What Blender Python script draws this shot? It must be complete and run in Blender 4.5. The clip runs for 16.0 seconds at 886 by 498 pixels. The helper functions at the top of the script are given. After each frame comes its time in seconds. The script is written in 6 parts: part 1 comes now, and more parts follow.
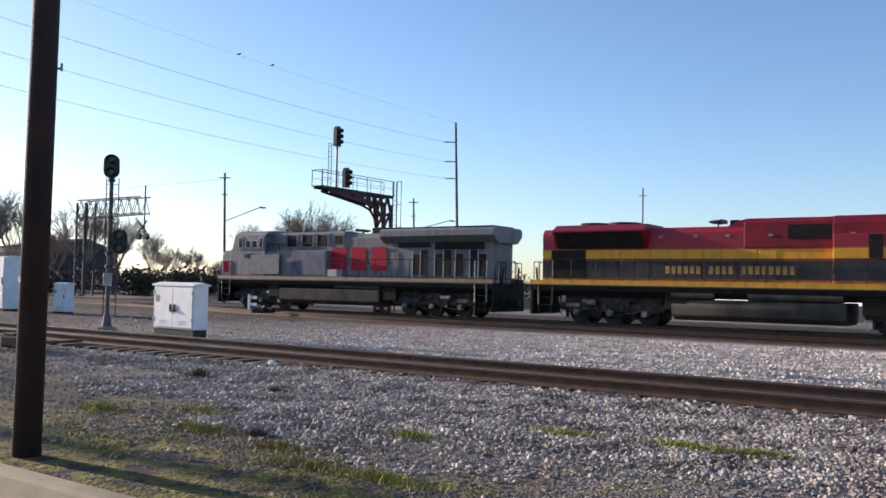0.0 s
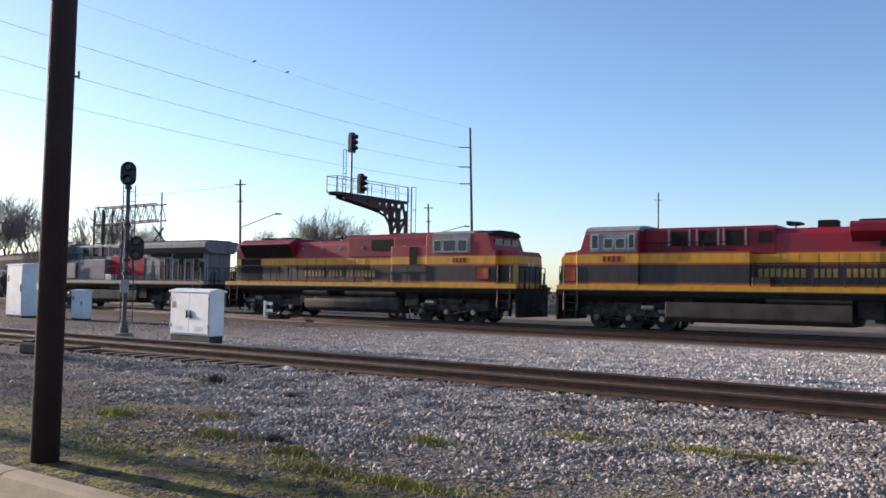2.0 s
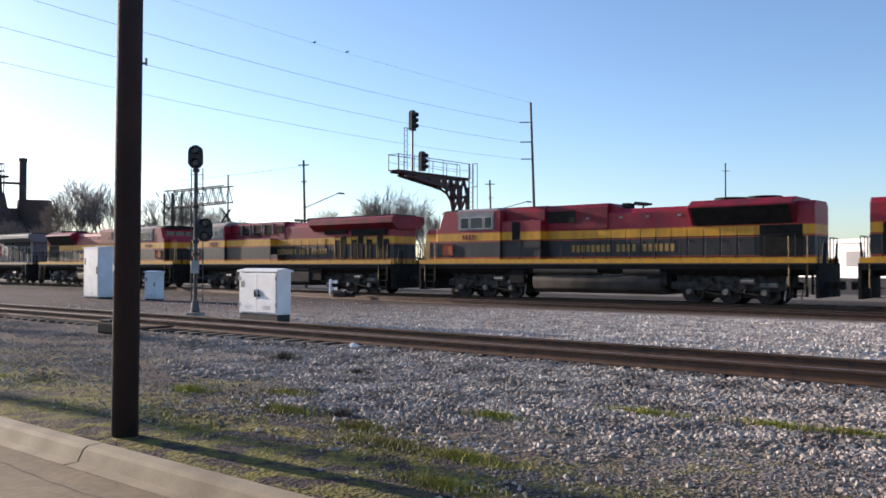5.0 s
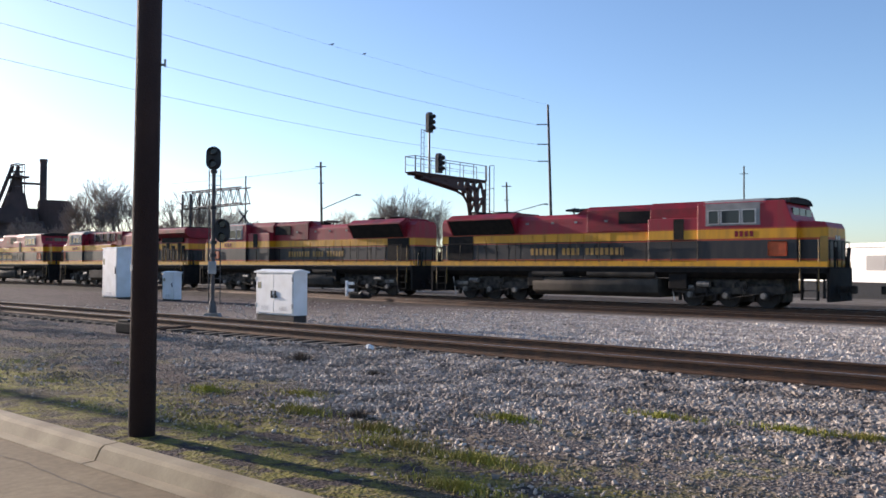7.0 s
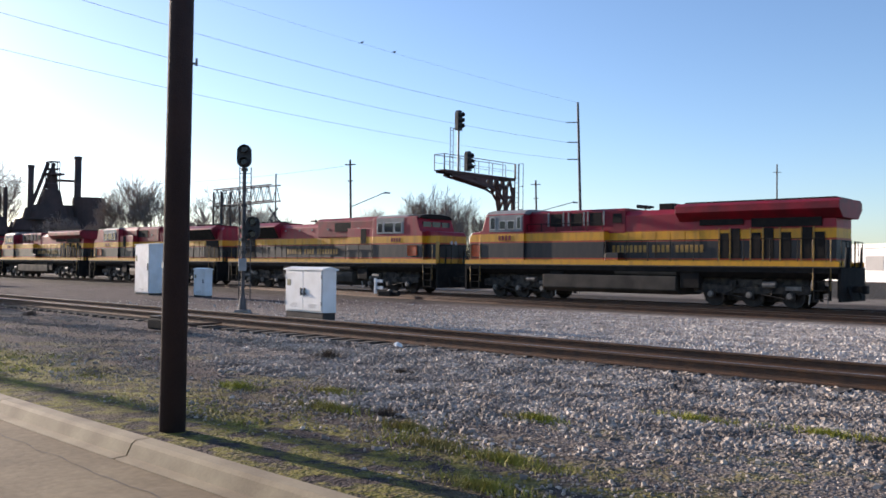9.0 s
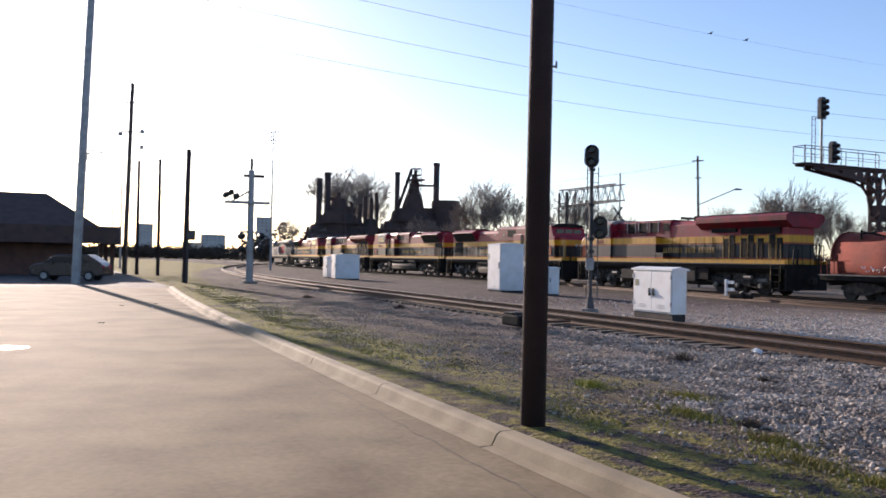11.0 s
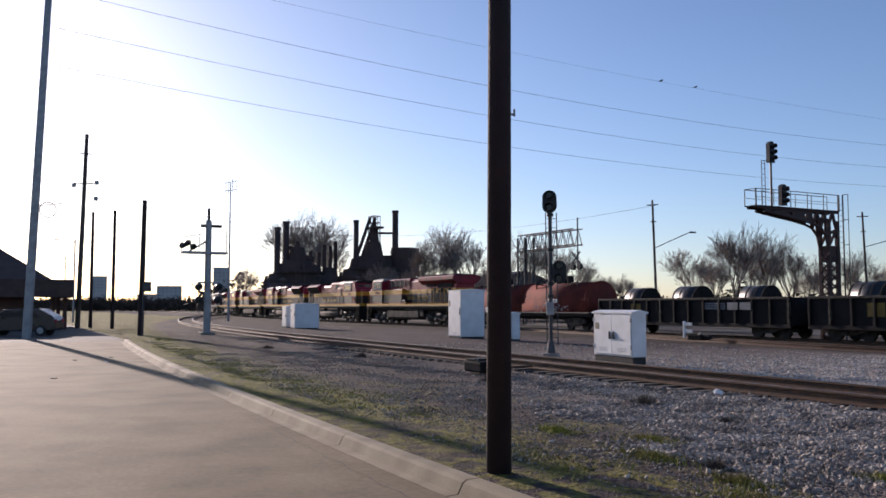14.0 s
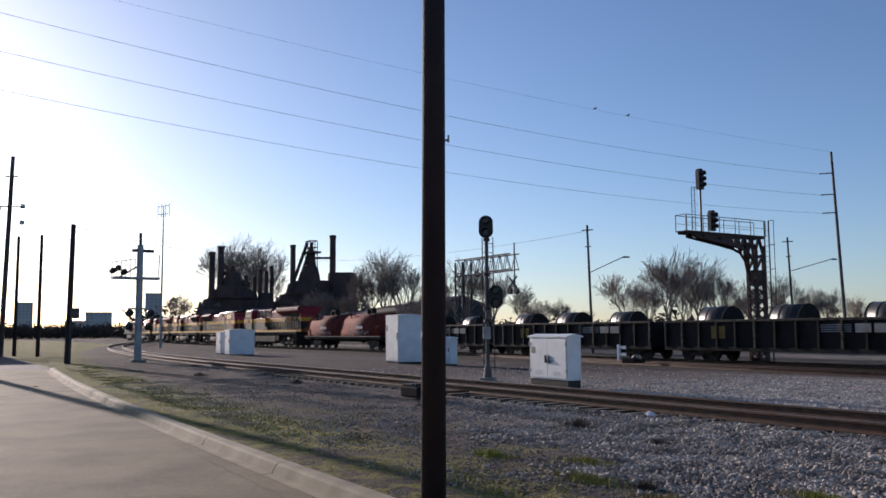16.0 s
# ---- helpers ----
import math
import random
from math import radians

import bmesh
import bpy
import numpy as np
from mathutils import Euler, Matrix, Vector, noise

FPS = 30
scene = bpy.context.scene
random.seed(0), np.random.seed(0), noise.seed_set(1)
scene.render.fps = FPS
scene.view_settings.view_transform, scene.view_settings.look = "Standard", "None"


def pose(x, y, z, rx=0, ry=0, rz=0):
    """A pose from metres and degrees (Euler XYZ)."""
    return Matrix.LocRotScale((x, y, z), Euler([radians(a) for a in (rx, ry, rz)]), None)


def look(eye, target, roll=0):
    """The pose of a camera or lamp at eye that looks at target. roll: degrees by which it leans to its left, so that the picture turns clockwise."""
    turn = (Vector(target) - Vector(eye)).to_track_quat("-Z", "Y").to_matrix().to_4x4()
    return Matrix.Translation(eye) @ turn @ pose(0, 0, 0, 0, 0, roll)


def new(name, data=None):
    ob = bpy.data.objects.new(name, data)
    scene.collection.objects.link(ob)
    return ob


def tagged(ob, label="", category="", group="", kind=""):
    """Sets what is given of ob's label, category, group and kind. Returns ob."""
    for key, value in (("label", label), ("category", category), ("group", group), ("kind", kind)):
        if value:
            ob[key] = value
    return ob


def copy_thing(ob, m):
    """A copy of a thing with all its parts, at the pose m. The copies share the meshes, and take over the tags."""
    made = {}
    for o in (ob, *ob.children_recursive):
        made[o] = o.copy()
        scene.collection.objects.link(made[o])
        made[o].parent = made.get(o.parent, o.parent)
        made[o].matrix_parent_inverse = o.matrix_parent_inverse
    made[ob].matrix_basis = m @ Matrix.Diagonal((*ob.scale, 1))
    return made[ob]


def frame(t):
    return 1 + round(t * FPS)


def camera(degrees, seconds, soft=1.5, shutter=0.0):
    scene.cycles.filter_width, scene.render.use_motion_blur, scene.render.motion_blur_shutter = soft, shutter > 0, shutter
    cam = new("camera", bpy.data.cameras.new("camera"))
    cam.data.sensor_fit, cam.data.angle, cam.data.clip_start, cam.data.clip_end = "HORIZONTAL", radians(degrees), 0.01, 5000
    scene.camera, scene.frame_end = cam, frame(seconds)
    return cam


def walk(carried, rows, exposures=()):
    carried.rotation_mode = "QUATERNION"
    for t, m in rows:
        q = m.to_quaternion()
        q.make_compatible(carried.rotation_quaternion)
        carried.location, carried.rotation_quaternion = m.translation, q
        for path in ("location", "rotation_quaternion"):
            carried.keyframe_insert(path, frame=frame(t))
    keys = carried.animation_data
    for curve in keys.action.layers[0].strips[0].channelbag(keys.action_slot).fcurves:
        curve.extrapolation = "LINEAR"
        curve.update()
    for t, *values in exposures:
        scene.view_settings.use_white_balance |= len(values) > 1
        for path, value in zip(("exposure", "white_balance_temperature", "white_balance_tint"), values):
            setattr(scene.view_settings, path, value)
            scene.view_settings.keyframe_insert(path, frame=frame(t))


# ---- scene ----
cam = camera(54.55, 16.0, soft=1.6, shutter=0.12)
PATH = [
    (0.0, pose(0.080, 0.039, 1.605, 92.35, -1.11, 34.57)),
    (0.5, pose(0.081, 0.051, 1.603, 92.45, -1.20, 34.39)),
    (1.0, pose(0.070, 0.043, 1.607, 92.47, -1.03, 34.10)),
    (1.5, pose(0.074, 0.044, 1.597, 92.57, -1.30, 34.92)),
    (2.0, pose(0.073, 0.045, 1.599, 92.70, -0.89, 35.57)),
    (2.5, pose(0.079, 0.044, 1.603, 92.69, -0.38, 36.36)),
    (3.0, pose(0.075, 0.029, 1.600, 92.54, -0.83, 36.56)),
    (3.5, pose(0.072, 0.018, 1.598, 92.38, -1.24, 37.52)),
    (4.0, pose(0.086, 0.030, 1.600, 92.00, -0.89, 37.93)),
    (4.5, pose(0.096, 0.023, 1.595, 91.21, 0.02, 39.19)),
    (7.0, pose(0.083, 0.035, 1.593, 91.24, -0.32, 40.85)),
    (7.5, pose(0.085, 0.040, 1.594, 91.45, 0.17, 41.13)),
    (8.0, pose(0.073, 0.048, 1.593, 91.29, 0.42, 41.22)),
    (8.2, pose(0.075, 0.045, 1.596, 91.21, 0.10, 41.55)),
    (10.3, pose(0.026, 0.052, 1.603, 91.43, -0.90, 50.81)),
    (10.5, pose(-0.020, 0.041, 1.601, 91.20, -0.80, 55.19)),
    (11.0, pose(-0.089, -0.016, 1.601, 90.71, -1.08, 65.30)),
    (11.5, pose(-0.103, -0.077, 1.598, 90.52, -1.86, 69.67)),
    (12.0, pose(-0.103, -0.083, 1.600, 90.50, -1.12, 67.75)),
    (12.5, pose(-0.099, -0.072, 1.600, 91.37, -0.37, 67.01)),
    (13.0, pose(-0.103, -0.062, 1.598, 92.33, -0.91, 65.34)),
    (13.5, pose(-0.100, -0.051, 1.600, 93.35, -0.37, 63.90)),
    (14.0, pose(-0.099, -0.039, 1.601, 93.86, -0.01, 62.64)),
    (14.5, pose(-0.093, -0.027, 1.596, 94.55, 0.43, 61.18)),
    (15.0, pose(-0.086, -0.028, 1.603, 94.77, 0.58, 60.44)),
    (15.5, pose(-0.078, -0.016, 1.601, 95.41, 0.66, 58.42)),
    (16.0, pose(-0.064, -0.019, 1.599, 95.50, 0.37, 58.53)),
]
walk(cam, PATH, exposures=[(0.0, 0.75, 6500, 17), (8.2, 0.75, 6500, 17), (10.3, 0.75, 6550, 18), (11.5, 0.55, 6700, 24), (12.5, 0.32, 6600, 25), (14.0, 0.08, 6350, 23), (16.0, -0.1, 6150, 19)])

# ---- light ----
SUN_YAW, SUN_EL = 94.0, 14.0
world = bpy.data.worlds.new("sky")
scene.world = world
world.use_nodes = True
wn = world.node_tree.nodes
sky = wn.new("ShaderNodeTexSky")
sky.sky_type = "NISHITA"
sky.sun_disc = False
sky.sun_elevation = radians(SUN_EL)
sky.sun_rotation = radians(-SUN_YAW)
sky.air_density, sky.dust_density, sky.ozone_density = 0.9, 0.5, 3.2
world.node_tree.links.new(sky.outputs[0], wn["Background"].inputs[0])
wn["Background"].inputs[1].default_value = 0.13
sun = new("sun", bpy.data.lights.new("sun", "SUN"))
sun.data.energy, sun.data.angle, sun.data.color = 4.8, radians(0.53), (1.0, 0.87, 0.72)
sd = Vector((-math.sin(radians(SUN_YAW)) * math.cos(radians(SUN_EL)), math.cos(radians(SUN_YAW)) * math.cos(radians(SUN_EL)), math.sin(radians(SUN_EL))))
sun.matrix_world = look(sd * 100, (0, 0, 0))


# ---- materials ----
def mat(name, c1, c2=None, scale=4.0, rough=0.7, metal=0.0, bump=0.15, dirt=0.25, fine=60.0, vary=0.0, spec=0.5):
    """A surface of two tones with coarse stains, fine grain and relief, in metres."""
    m = bpy.data.materials.new(name)
    m.use_nodes = True
    n, l = m.node_tree.nodes, m.node_tree.links
    b = n["Principled BSDF"]
    c2 = c2 or tuple(v * 0.7 for v in c1)
    tc = n.new("ShaderNodeTexCoord")
    big = n.new("ShaderNodeTexNoise")
    big.inputs["Scale"].default_value, big.inputs["Detail"].default_value = scale, 5
    small = n.new("ShaderNodeTexNoise")
    small.inputs["Scale"].default_value, small.inputs["Detail"].default_value = fine, 3
    ramp = n.new("ShaderNodeMapRange")
    ramp.inputs[1].default_value, ramp.inputs[2].default_value = 0.38, 0.66
    mix = n.new("ShaderNodeMixRGB")
    mix.inputs[1].default_value, mix.inputs[2].default_value = (*c1, 1), (*c2, 1)
    over = n.new("ShaderNodeMixRGB")
    over.blend_type = "MULTIPLY"
    over.inputs[0].default_value = dirt
    for t in (big, small):
        l.new(tc.outputs["Object"], t.inputs["Vector"])
    l.new(big.outputs[0], ramp.inputs[0])
    l.new(ramp.outputs[0], mix.inputs[0])
    l.new(mix.outputs[0], over.inputs[1])
    l.new(small.outputs[0], over.inputs[2])
    out = over.outputs[0]
    if vary:
        info = n.new("ShaderNodeObjectInfo")
        geo = n.new("ShaderNodeNewGeometry")
        add = n.new("ShaderNodeMath")
        add.operation = "ADD"
        l.new(info.outputs["Random"], add.inputs[0])
        l.new(geo.outputs["Random Per Island"], add.inputs[1])
        mr = n.new("ShaderNodeMapRange")
        mr.inputs[2].default_value = 2.0
        mr.inputs[3].default_value, mr.inputs[4].default_value = 1 - vary, 1 + vary
        l.new(add.outputs[0], mr.inputs[0])
        hsv = n.new("ShaderNodeHueSaturation")
        l.new(mr.outputs[0], hsv.inputs["Value"])
        l.new(out, hsv.inputs["Color"])
        out = hsv.outputs[0]
    l.new(out, b.inputs["Base Color"])
    b.inputs["Roughness"].default_value, b.inputs["Metallic"].default_value = rough, metal
    b.inputs["Specular IOR Level"].default_value = spec
    if bump:
        bp = n.new("ShaderNodeBump")
        bp.inputs["Strength"].default_value, bp.inputs["Distance"].default_value = bump, 0.02
        l.new(small.outputs[0], bp.inputs["Height"])
        l.new(bp.outputs[0], b.inputs["Normal"])
    return m


def banded(name, bands, rough=0.44, dirt=0.35):
    """Paint in level bands: rows of (height above the rail from which it holds, colour)."""
    m = bpy.data.materials.new(name)
    m.use_nodes = True
    n, l = m.node_tree.nodes, m.node_tree.links
    b = n["Principled BSDF"]
    tc, sep = n.new("ShaderNodeTexCoord"), n.new("ShaderNodeSeparateXYZ")
    l.new(tc.outputs["Object"], sep.inputs[0])
    mr = n.new("ShaderNodeMapRange")
    mr.inputs[2].default_value = 5.0
    l.new(sep.outputs["Z"], mr.inputs[0])
    ramp = n.new("ShaderNodeValToRGB")
    ramp.color_ramp.interpolation = "CONSTANT"
    for k, (z, c) in enumerate(bands):
        e = ramp.color_ramp.elements[k] if k < 2 else ramp.color_ramp.elements.new(z / 5)
        e.position, e.color = z / 5, (*c, 1)
    l.new(mr.outputs[0], ramp.inputs[0])
    noise_a, noise_b = n.new("ShaderNodeTexNoise"), n.new("ShaderNodeTexNoise")
    stretch = n.new("ShaderNodeMapping")
    stretch.inputs["Scale"].default_value = (3.0, 3.0, 0.5)
    l.new(tc.outputs["Object"], stretch.inputs[0])
    l.new(stretch.outputs[0], noise_a.inputs["Vector"])
    l.new(tc.outputs["Object"], noise_b.inputs["Vector"])
    noise_a.inputs["Scale"].default_value, noise_b.inputs["Scale"].default_value = 1.2, 14
    noise_a.inputs["Detail"].default_value = 6
    w = n.new("ShaderNodeMapRange")
    w.inputs[1].default_value, w.inputs[2].default_value, w.inputs[4].default_value = 0.45, 0.75, dirt
    l.new(noise_a.outputs[0], w.inputs[0])
    mix = n.new("ShaderNodeMixRGB")
    mix.inputs[2].default_value = (0.07, 0.05, 0.04, 1)
    l.new(w.outputs[0], mix.inputs[0])
    l.new(ramp.outputs[0], mix.inputs[1])
    l.new(mix.outputs[0], b.inputs["Base Color"])
    b.inputs["Specular IOR Level"].default_value = 0.5
    r = n.new("ShaderNodeMapRange")
    r.inputs[3].default_value, r.inputs[4].default_value = rough - 0.12, rough + 0.18
    l.new(noise_b.outputs[0], r.inputs[0])
    l.new(r.outputs[0], b.inputs["Roughness"])
    return m


RED, YEL, BLK, ORG = (0.31, 0.006, 0.022), (0.72, 0.33, 0.008), (0.017, 0.016, 0.018), (0.45, 0.06, 0.012)
M_livery = banded("red_yellow_black_paint", [(0, BLK), (1.74, YEL), (2.00, ORG), (2.08, BLK), (2.86, ORG), (2.93, YEL), (3.33, ORG), (3.38, RED)])
M_grey = banded("grey_paint", [(0, (0.03, 0.03, 0.03)), (1.74, (0.34, 0.22, 0.12)), (1.92, (0.05, 0.05, 0.05)), (2.0, (0.155, 0.16, 0.17))], rough=0.5, dirt=0.6)
M_blue = mat("faded_blue_paint", (0.05, 0.065, 0.13), (0.12, 0.13, 0.17), 2.5, 0.6)
M_greyp = mat("pale_grey_paint", (0.20, 0.20, 0.21), (0.15, 0.145, 0.145), 2, 0.6)
M_cabroof = mat("pale_grey_cab_roof", (0.31, 0.31, 0.30), (0.22, 0.22, 0.22), 2, 0.65)
M_red = mat("red_paint", RED, (0.16, 0.010, 0.020), 1.2, 0.48, dirt=0.35, fine=9, bump=0.04, spec=0.35)
M_redletter = mat("bright_red_lettering", (0.62, 0.025, 0.05), (0.50, 0.03, 0.05), 3, 0.8, spec=0.2)
M_gold = mat("gold_lettering", (0.52, 0.29, 0.06), None, 3, 0.5)
M_orange = mat("orange_emblem", (0.60, 0.10, 0.02), None, 3, 0.5)
M_dark = mat("dark_grime", (0.010, 0.009, 0.009), (0.022, 0.018, 0.015), 3, 0.8, spec=0.25)
M_truck = mat("truck_steel", (0.020, 0.017, 0.015), (0.085, 0.068, 0.052), 4, 0.7, spec=0.3)
M_tank = mat("dusty_fuel_tank", (0.105, 0.086, 0.068), (0.055, 0.046, 0.038), 1.2, 0.8, spec=0.25)
# pale tone stands in for sun catching the axle caps and brake gear
M_palesteel = mat("pale_steel", (0.30, 0.27, 0.235), (0.10, 0.085, 0.072), 5, 0.55, 0.2)
M_brass = mat("dusty_yellow_rail_paint", (0.42, 0.25, 0.05), (0.20, 0.14, 0.07), 5, 0.6)
M_wheel = mat("wheel_steel", (0.035, 0.028, 0.024), (0.02, 0.017, 0.015), 6, 0.6, 0.3)
M_bright = mat("bright_metal", (0.6, 0.6, 0.6), None, 8, 0.4, 0.4)
M_white = mat("white_paint", (0.86, 0.86, 0.85), (0.76, 0.75, 0.72), 2.0, 0.5, dirt=0.12)
M_dullwhite = mat("faded_white_stencil", (0.30, 0.30, 0.30), (0.20, 0.19, 0.18), 3, 0.7)
M_whitedirt = mat("dull_white_steel", (0.62, 0.63, 0.63), (0.45, 0.44, 0.42), 2.0, 0.55)
M_concrete = mat("concrete_block", (0.34, 0.31, 0.27), (0.22, 0.20, 0.17), 3, 0.9, bump=0.4)
M_darkconc = mat("dark_concrete", (0.10, 0.09, 0.08), (0.16, 0.14, 0.12), 3, 0.9, bump=0.4)
M_plinth = mat("dark_plinth_concrete", (0.035, 0.031, 0.028), (0.06, 0.052, 0.046), 3, 0.9, bump=0.4)
M_galv = mat("galvanised_steel", (0.40, 0.41, 0.42), (0.28, 0.29, 0.30), 3, 0.5, 0.35)
M_dkgalv = mat("dull_dark_steel", (0.10, 0.10, 0.105), (0.06, 0.055, 0.055), 3, 0.65, 0.2)
M_black = mat("black_signal_paint", (0.012, 0.012, 0.014), (0.02, 0.02, 0.022), 3, 0.5)
M_rust = mat("rusty_rail", (0.13, 0.065, 0.035), (0.08, 0.045, 0.03), 5, 0.7, 0.2, bump=0.3)
M_railtop = mat("worn_rail_head", (0.30, 0.26, 0.22), (0.18, 0.14, 0.11), 3, 0.35, 0.7, bump=0.05)
M_tie = mat("creosoted_timber", (0.055, 0.042, 0.034), (0.09, 0.075, 0.06), 3, 0.85, bump=0.5, vary=0.25)
M_wood = mat("dark_creosoted_pole", (0.022, 0.009, 0.010), (0.036, 0.016, 0.015), 3, 0.8, bump=0.5)
M_woodold = mat("weathered_pole", (0.10, 0.075, 0.06), (0.06, 0.045, 0.04), 3, 0.85, bump=0.5)
M_bark = mat("bare_bark", (0.10, 0.078, 0.066), (0.06, 0.048, 0.042), 3, 0.9)
M_twig = mat("bare_twigs", (0.36, 0.29, 0.245), (0.25, 0.20, 0.17), 2, 0.9)
M_ever = mat("dark_evergreen", (0.030, 0.042, 0.018), (0.05, 0.05, 0.025), 2, 0.85, vary=0.3)
M_brush = mat("dry_brush", (0.14, 0.10, 0.07), (0.08, 0.06, 0.045), 2, 0.9, vary=0.3)
M_coilred = mat("faded_red_hood", (0.25, 0.058, 0.042), (0.14, 0.040, 0.032), 0.9, 0.85, dirt=0.5, fine=12, spec=0.15)
M_gond = mat("black_gondola_steel", (0.007, 0.006, 0.007), (0.018, 0.014, 0.013), 1.2, 0.75, spec=0.25)
M_coil = mat("dark_coil_steel", (0.06, 0.062, 0.066), (0.035, 0.035, 0.038), 1.5, 0.42, 0.5)
M_stack = mat("rusted_furnace_steel", (0.095, 0.052, 0.044), (0.055, 0.036, 0.032), 0.25, 0.8, fine=3)
M_shed = mat("dark_shed_roof", (0.07, 0.05, 0.045), (0.04, 0.032, 0.03), 0.3, 0.8, fine=3)
# distance haze is put into the pale, low-contrast wall and window colours
M_far = mat("hazed_far_wall", (0.58, 0.56, 0.54), (0.50, 0.48, 0.46), 0.1, 0.8, fine=1)
M_farwin = mat("hazed_far_window", (0.49, 0.475, 0.46), None, 0.1, 0.9, bump=0, spec=0.1)
M_brickdk = mat("dark_brick_wall", (0.15, 0.07, 0.05), (0.10, 0.05, 0.04), 1.5, 0.85, bump=0.3)
M_roof = mat("brown_shingle_roof", (0.11, 0.065, 0.055), (0.08, 0.05, 0.045), 1.5, 0.85, bump=0.4)
M_asph = mat("asphalt", (0.055, 0.052, 0.050), (0.075, 0.070, 0.065), 0.6, 0.85, bump=0.3)
M_grass = mat("dull_winter_grass", (0.30, 0.30, 0.035), (0.22, 0.17, 0.05), 1.1, 0.8, vary=0.4, bump=0)
M_stone = mat("crushed_limestone", (0.54, 0.455, 0.375), (0.17, 0.135, 0.110), 1.6, 0.85, vary=0.75, bump=0.3)
M_palelime = mat("paler_limestone", (0.66, 0.59, 0.52), (0.30, 0.25, 0.215), 1.2, 0.85, vary=0.5, bump=0.3)
M_carpaint = mat("dark_car_paint", (0.03, 0.02, 0.025), None, 3, 0.25, bump=0, spec=0.6)
M_rubber = mat("black_rubber", (0.015, 0.015, 0.015), None, 3, 0.8)
M_lamp = mat("dark_lens", (0.02, 0.015, 0.015), None, 3, 0.2, bump=0)
M_wire = mat("weathered_wire", (0.20, 0.20, 0.21), None, 3, 0.6, bump=0)


def glass(name, tint):
    m = bpy.data.materials.new(name)
    m.use_nodes = True
    b = m.node_tree.nodes["Principled BSDF"]
    b.inputs["Base Color"].default_value = (*tint, 1)
    b.inputs["Roughness"].default_value = 0.06
    b.inputs["Specular IOR Level"].default_value = 0.4
    return m


M_glass = glass("cab_glass", (0.03, 0.035, 0.04))


def ground_material():
    """Cinders and limestone ballast, with moss and thin grass towards the kerb."""
    m = bpy.data.materials.new("yard_ground")
    m.use_nodes = True
    n, l = m.node_tree.nodes, m.node_tree.links
    b = n["Principled BSDF"]
    tc, sep = n.new("ShaderNodeTexCoord"), n.new("ShaderNodeSeparateXYZ")
    l.new(tc.outputs["Object"], sep.inputs[0])

    def tex(scale, detail=4, kind="ShaderNodeTexNoise"):
        t = n.new(kind)
        t.inputs["Scale"].default_value = scale
        if kind == "ShaderNodeTexNoise":
            t.inputs["Detail"].default_value = detail
        l.new(tc.outputs["Object"], t.inputs["Vector"])
        return t

    def rng(src, a, c, lo=0.0, hi=1.0):
        r = n.new("ShaderNodeMapRange")
        r.inputs[1].default_value, r.inputs[2].default_value, r.inputs[3].default_value, r.inputs[4].default_value = a, c, lo, hi
        l.new(src, r.inputs[0])
        return r.outputs[0]

    def calc(op, a, c):
        k = n.new("ShaderNodeMath")
        k.operation, k.use_clamp = op, True
        for q, v in zip(k.inputs, (a, c)):
            if isinstance(v, float):
                q.default_value = v
            else:
                l.new(v, q)
        return k.outputs[0]

    def blend(f, a, c):
        k = n.new("ShaderNodeMixRGB")
        l.new(f, k.inputs[0])
        for q, v in zip(k.inputs[1:], (a, c)):
            if isinstance(v, tuple):
                q.default_value = (*v, 1)
            else:
                l.new(v, q)
        return k.outputs[0]

    wide, patch, grit, cell = tex(0.16), tex(0.9), tex(11, 6), tex(30, kind="ShaderNodeTexVoronoi")
    clod, crumb = tex(3.2, 7), tex(42, 3)
    # cinders: dark purplish fines, paler trodden streaks and a scatter of pale chips
    cinder = blend(rng(clod.outputs[0], 0.44, 0.68), (0.020, 0.013, 0.014), (0.098, 0.066, 0.060))
    cinder = blend(rng(crumb.outputs[0], 0.56, 0.74, 0.0, 0.5), cinder, (0.20, 0.16, 0.15))
    cinder = blend(rng(wide.outputs[0], 0.48, 0.62, 0.0, 0.35), cinder, (0.10, 0.072, 0.064))
    stonebright = blend(rng(cell.outputs["Distance"], 0.1, 0.7), (0.43, 0.375, 0.325), (0.14, 0.112, 0.096))

    def slope(fx, fy):
        k = n.new("ShaderNodeMath")
        k.operation = "MULTIPLY_ADD"
        l.new(sep.outputs["X"], k.inputs[0])
        k.inputs[1].default_value = fx
        q = n.new("ShaderNodeMath")
        q.operation = "MULTIPLY"
        l.new(sep.outputs["Y"], q.inputs[0])
        q.inputs[1].default_value = fy
        l.new(q.outputs[0], k.inputs[2])
        return k.outputs[0]

    # limestone lies thickest along the tracks and to the east
    slant = slope(0.28, 1.0)
    lime = calc("MULTIPLY", calc("MULTIPLY", rng(slant, 3.6, 6.6), rng(sep.outputs["X"], -30.0, -12.0, 0.10, 1.0)), rng(patch.outputs[0], 0.25, 0.5, 0.40, 1.0))
    # paler limestone tone beyond the near track
    pale_lime = blend(rng(cell.outputs["Distance"], 0.1, 0.75), (0.60, 0.535, 0.47), (0.26, 0.22, 0.19))
    stonebright = blend(rng(sep.outputs["Y"], 14.0, 15.5), stonebright, pale_lime)
    col = blend(lime, cinder, stonebright)
    mosscol = blend(rng(grit.outputs[0], 0.38, 0.66), (0.32, 0.30, 0.020), (0.10, 0.075, 0.022))
    # distance from the kerb, which bends off in the west
    west = n.new("ShaderNodeMath")
    west.operation = "MINIMUM"
    l.new(slope(1.0, 0.0), west.inputs[0])
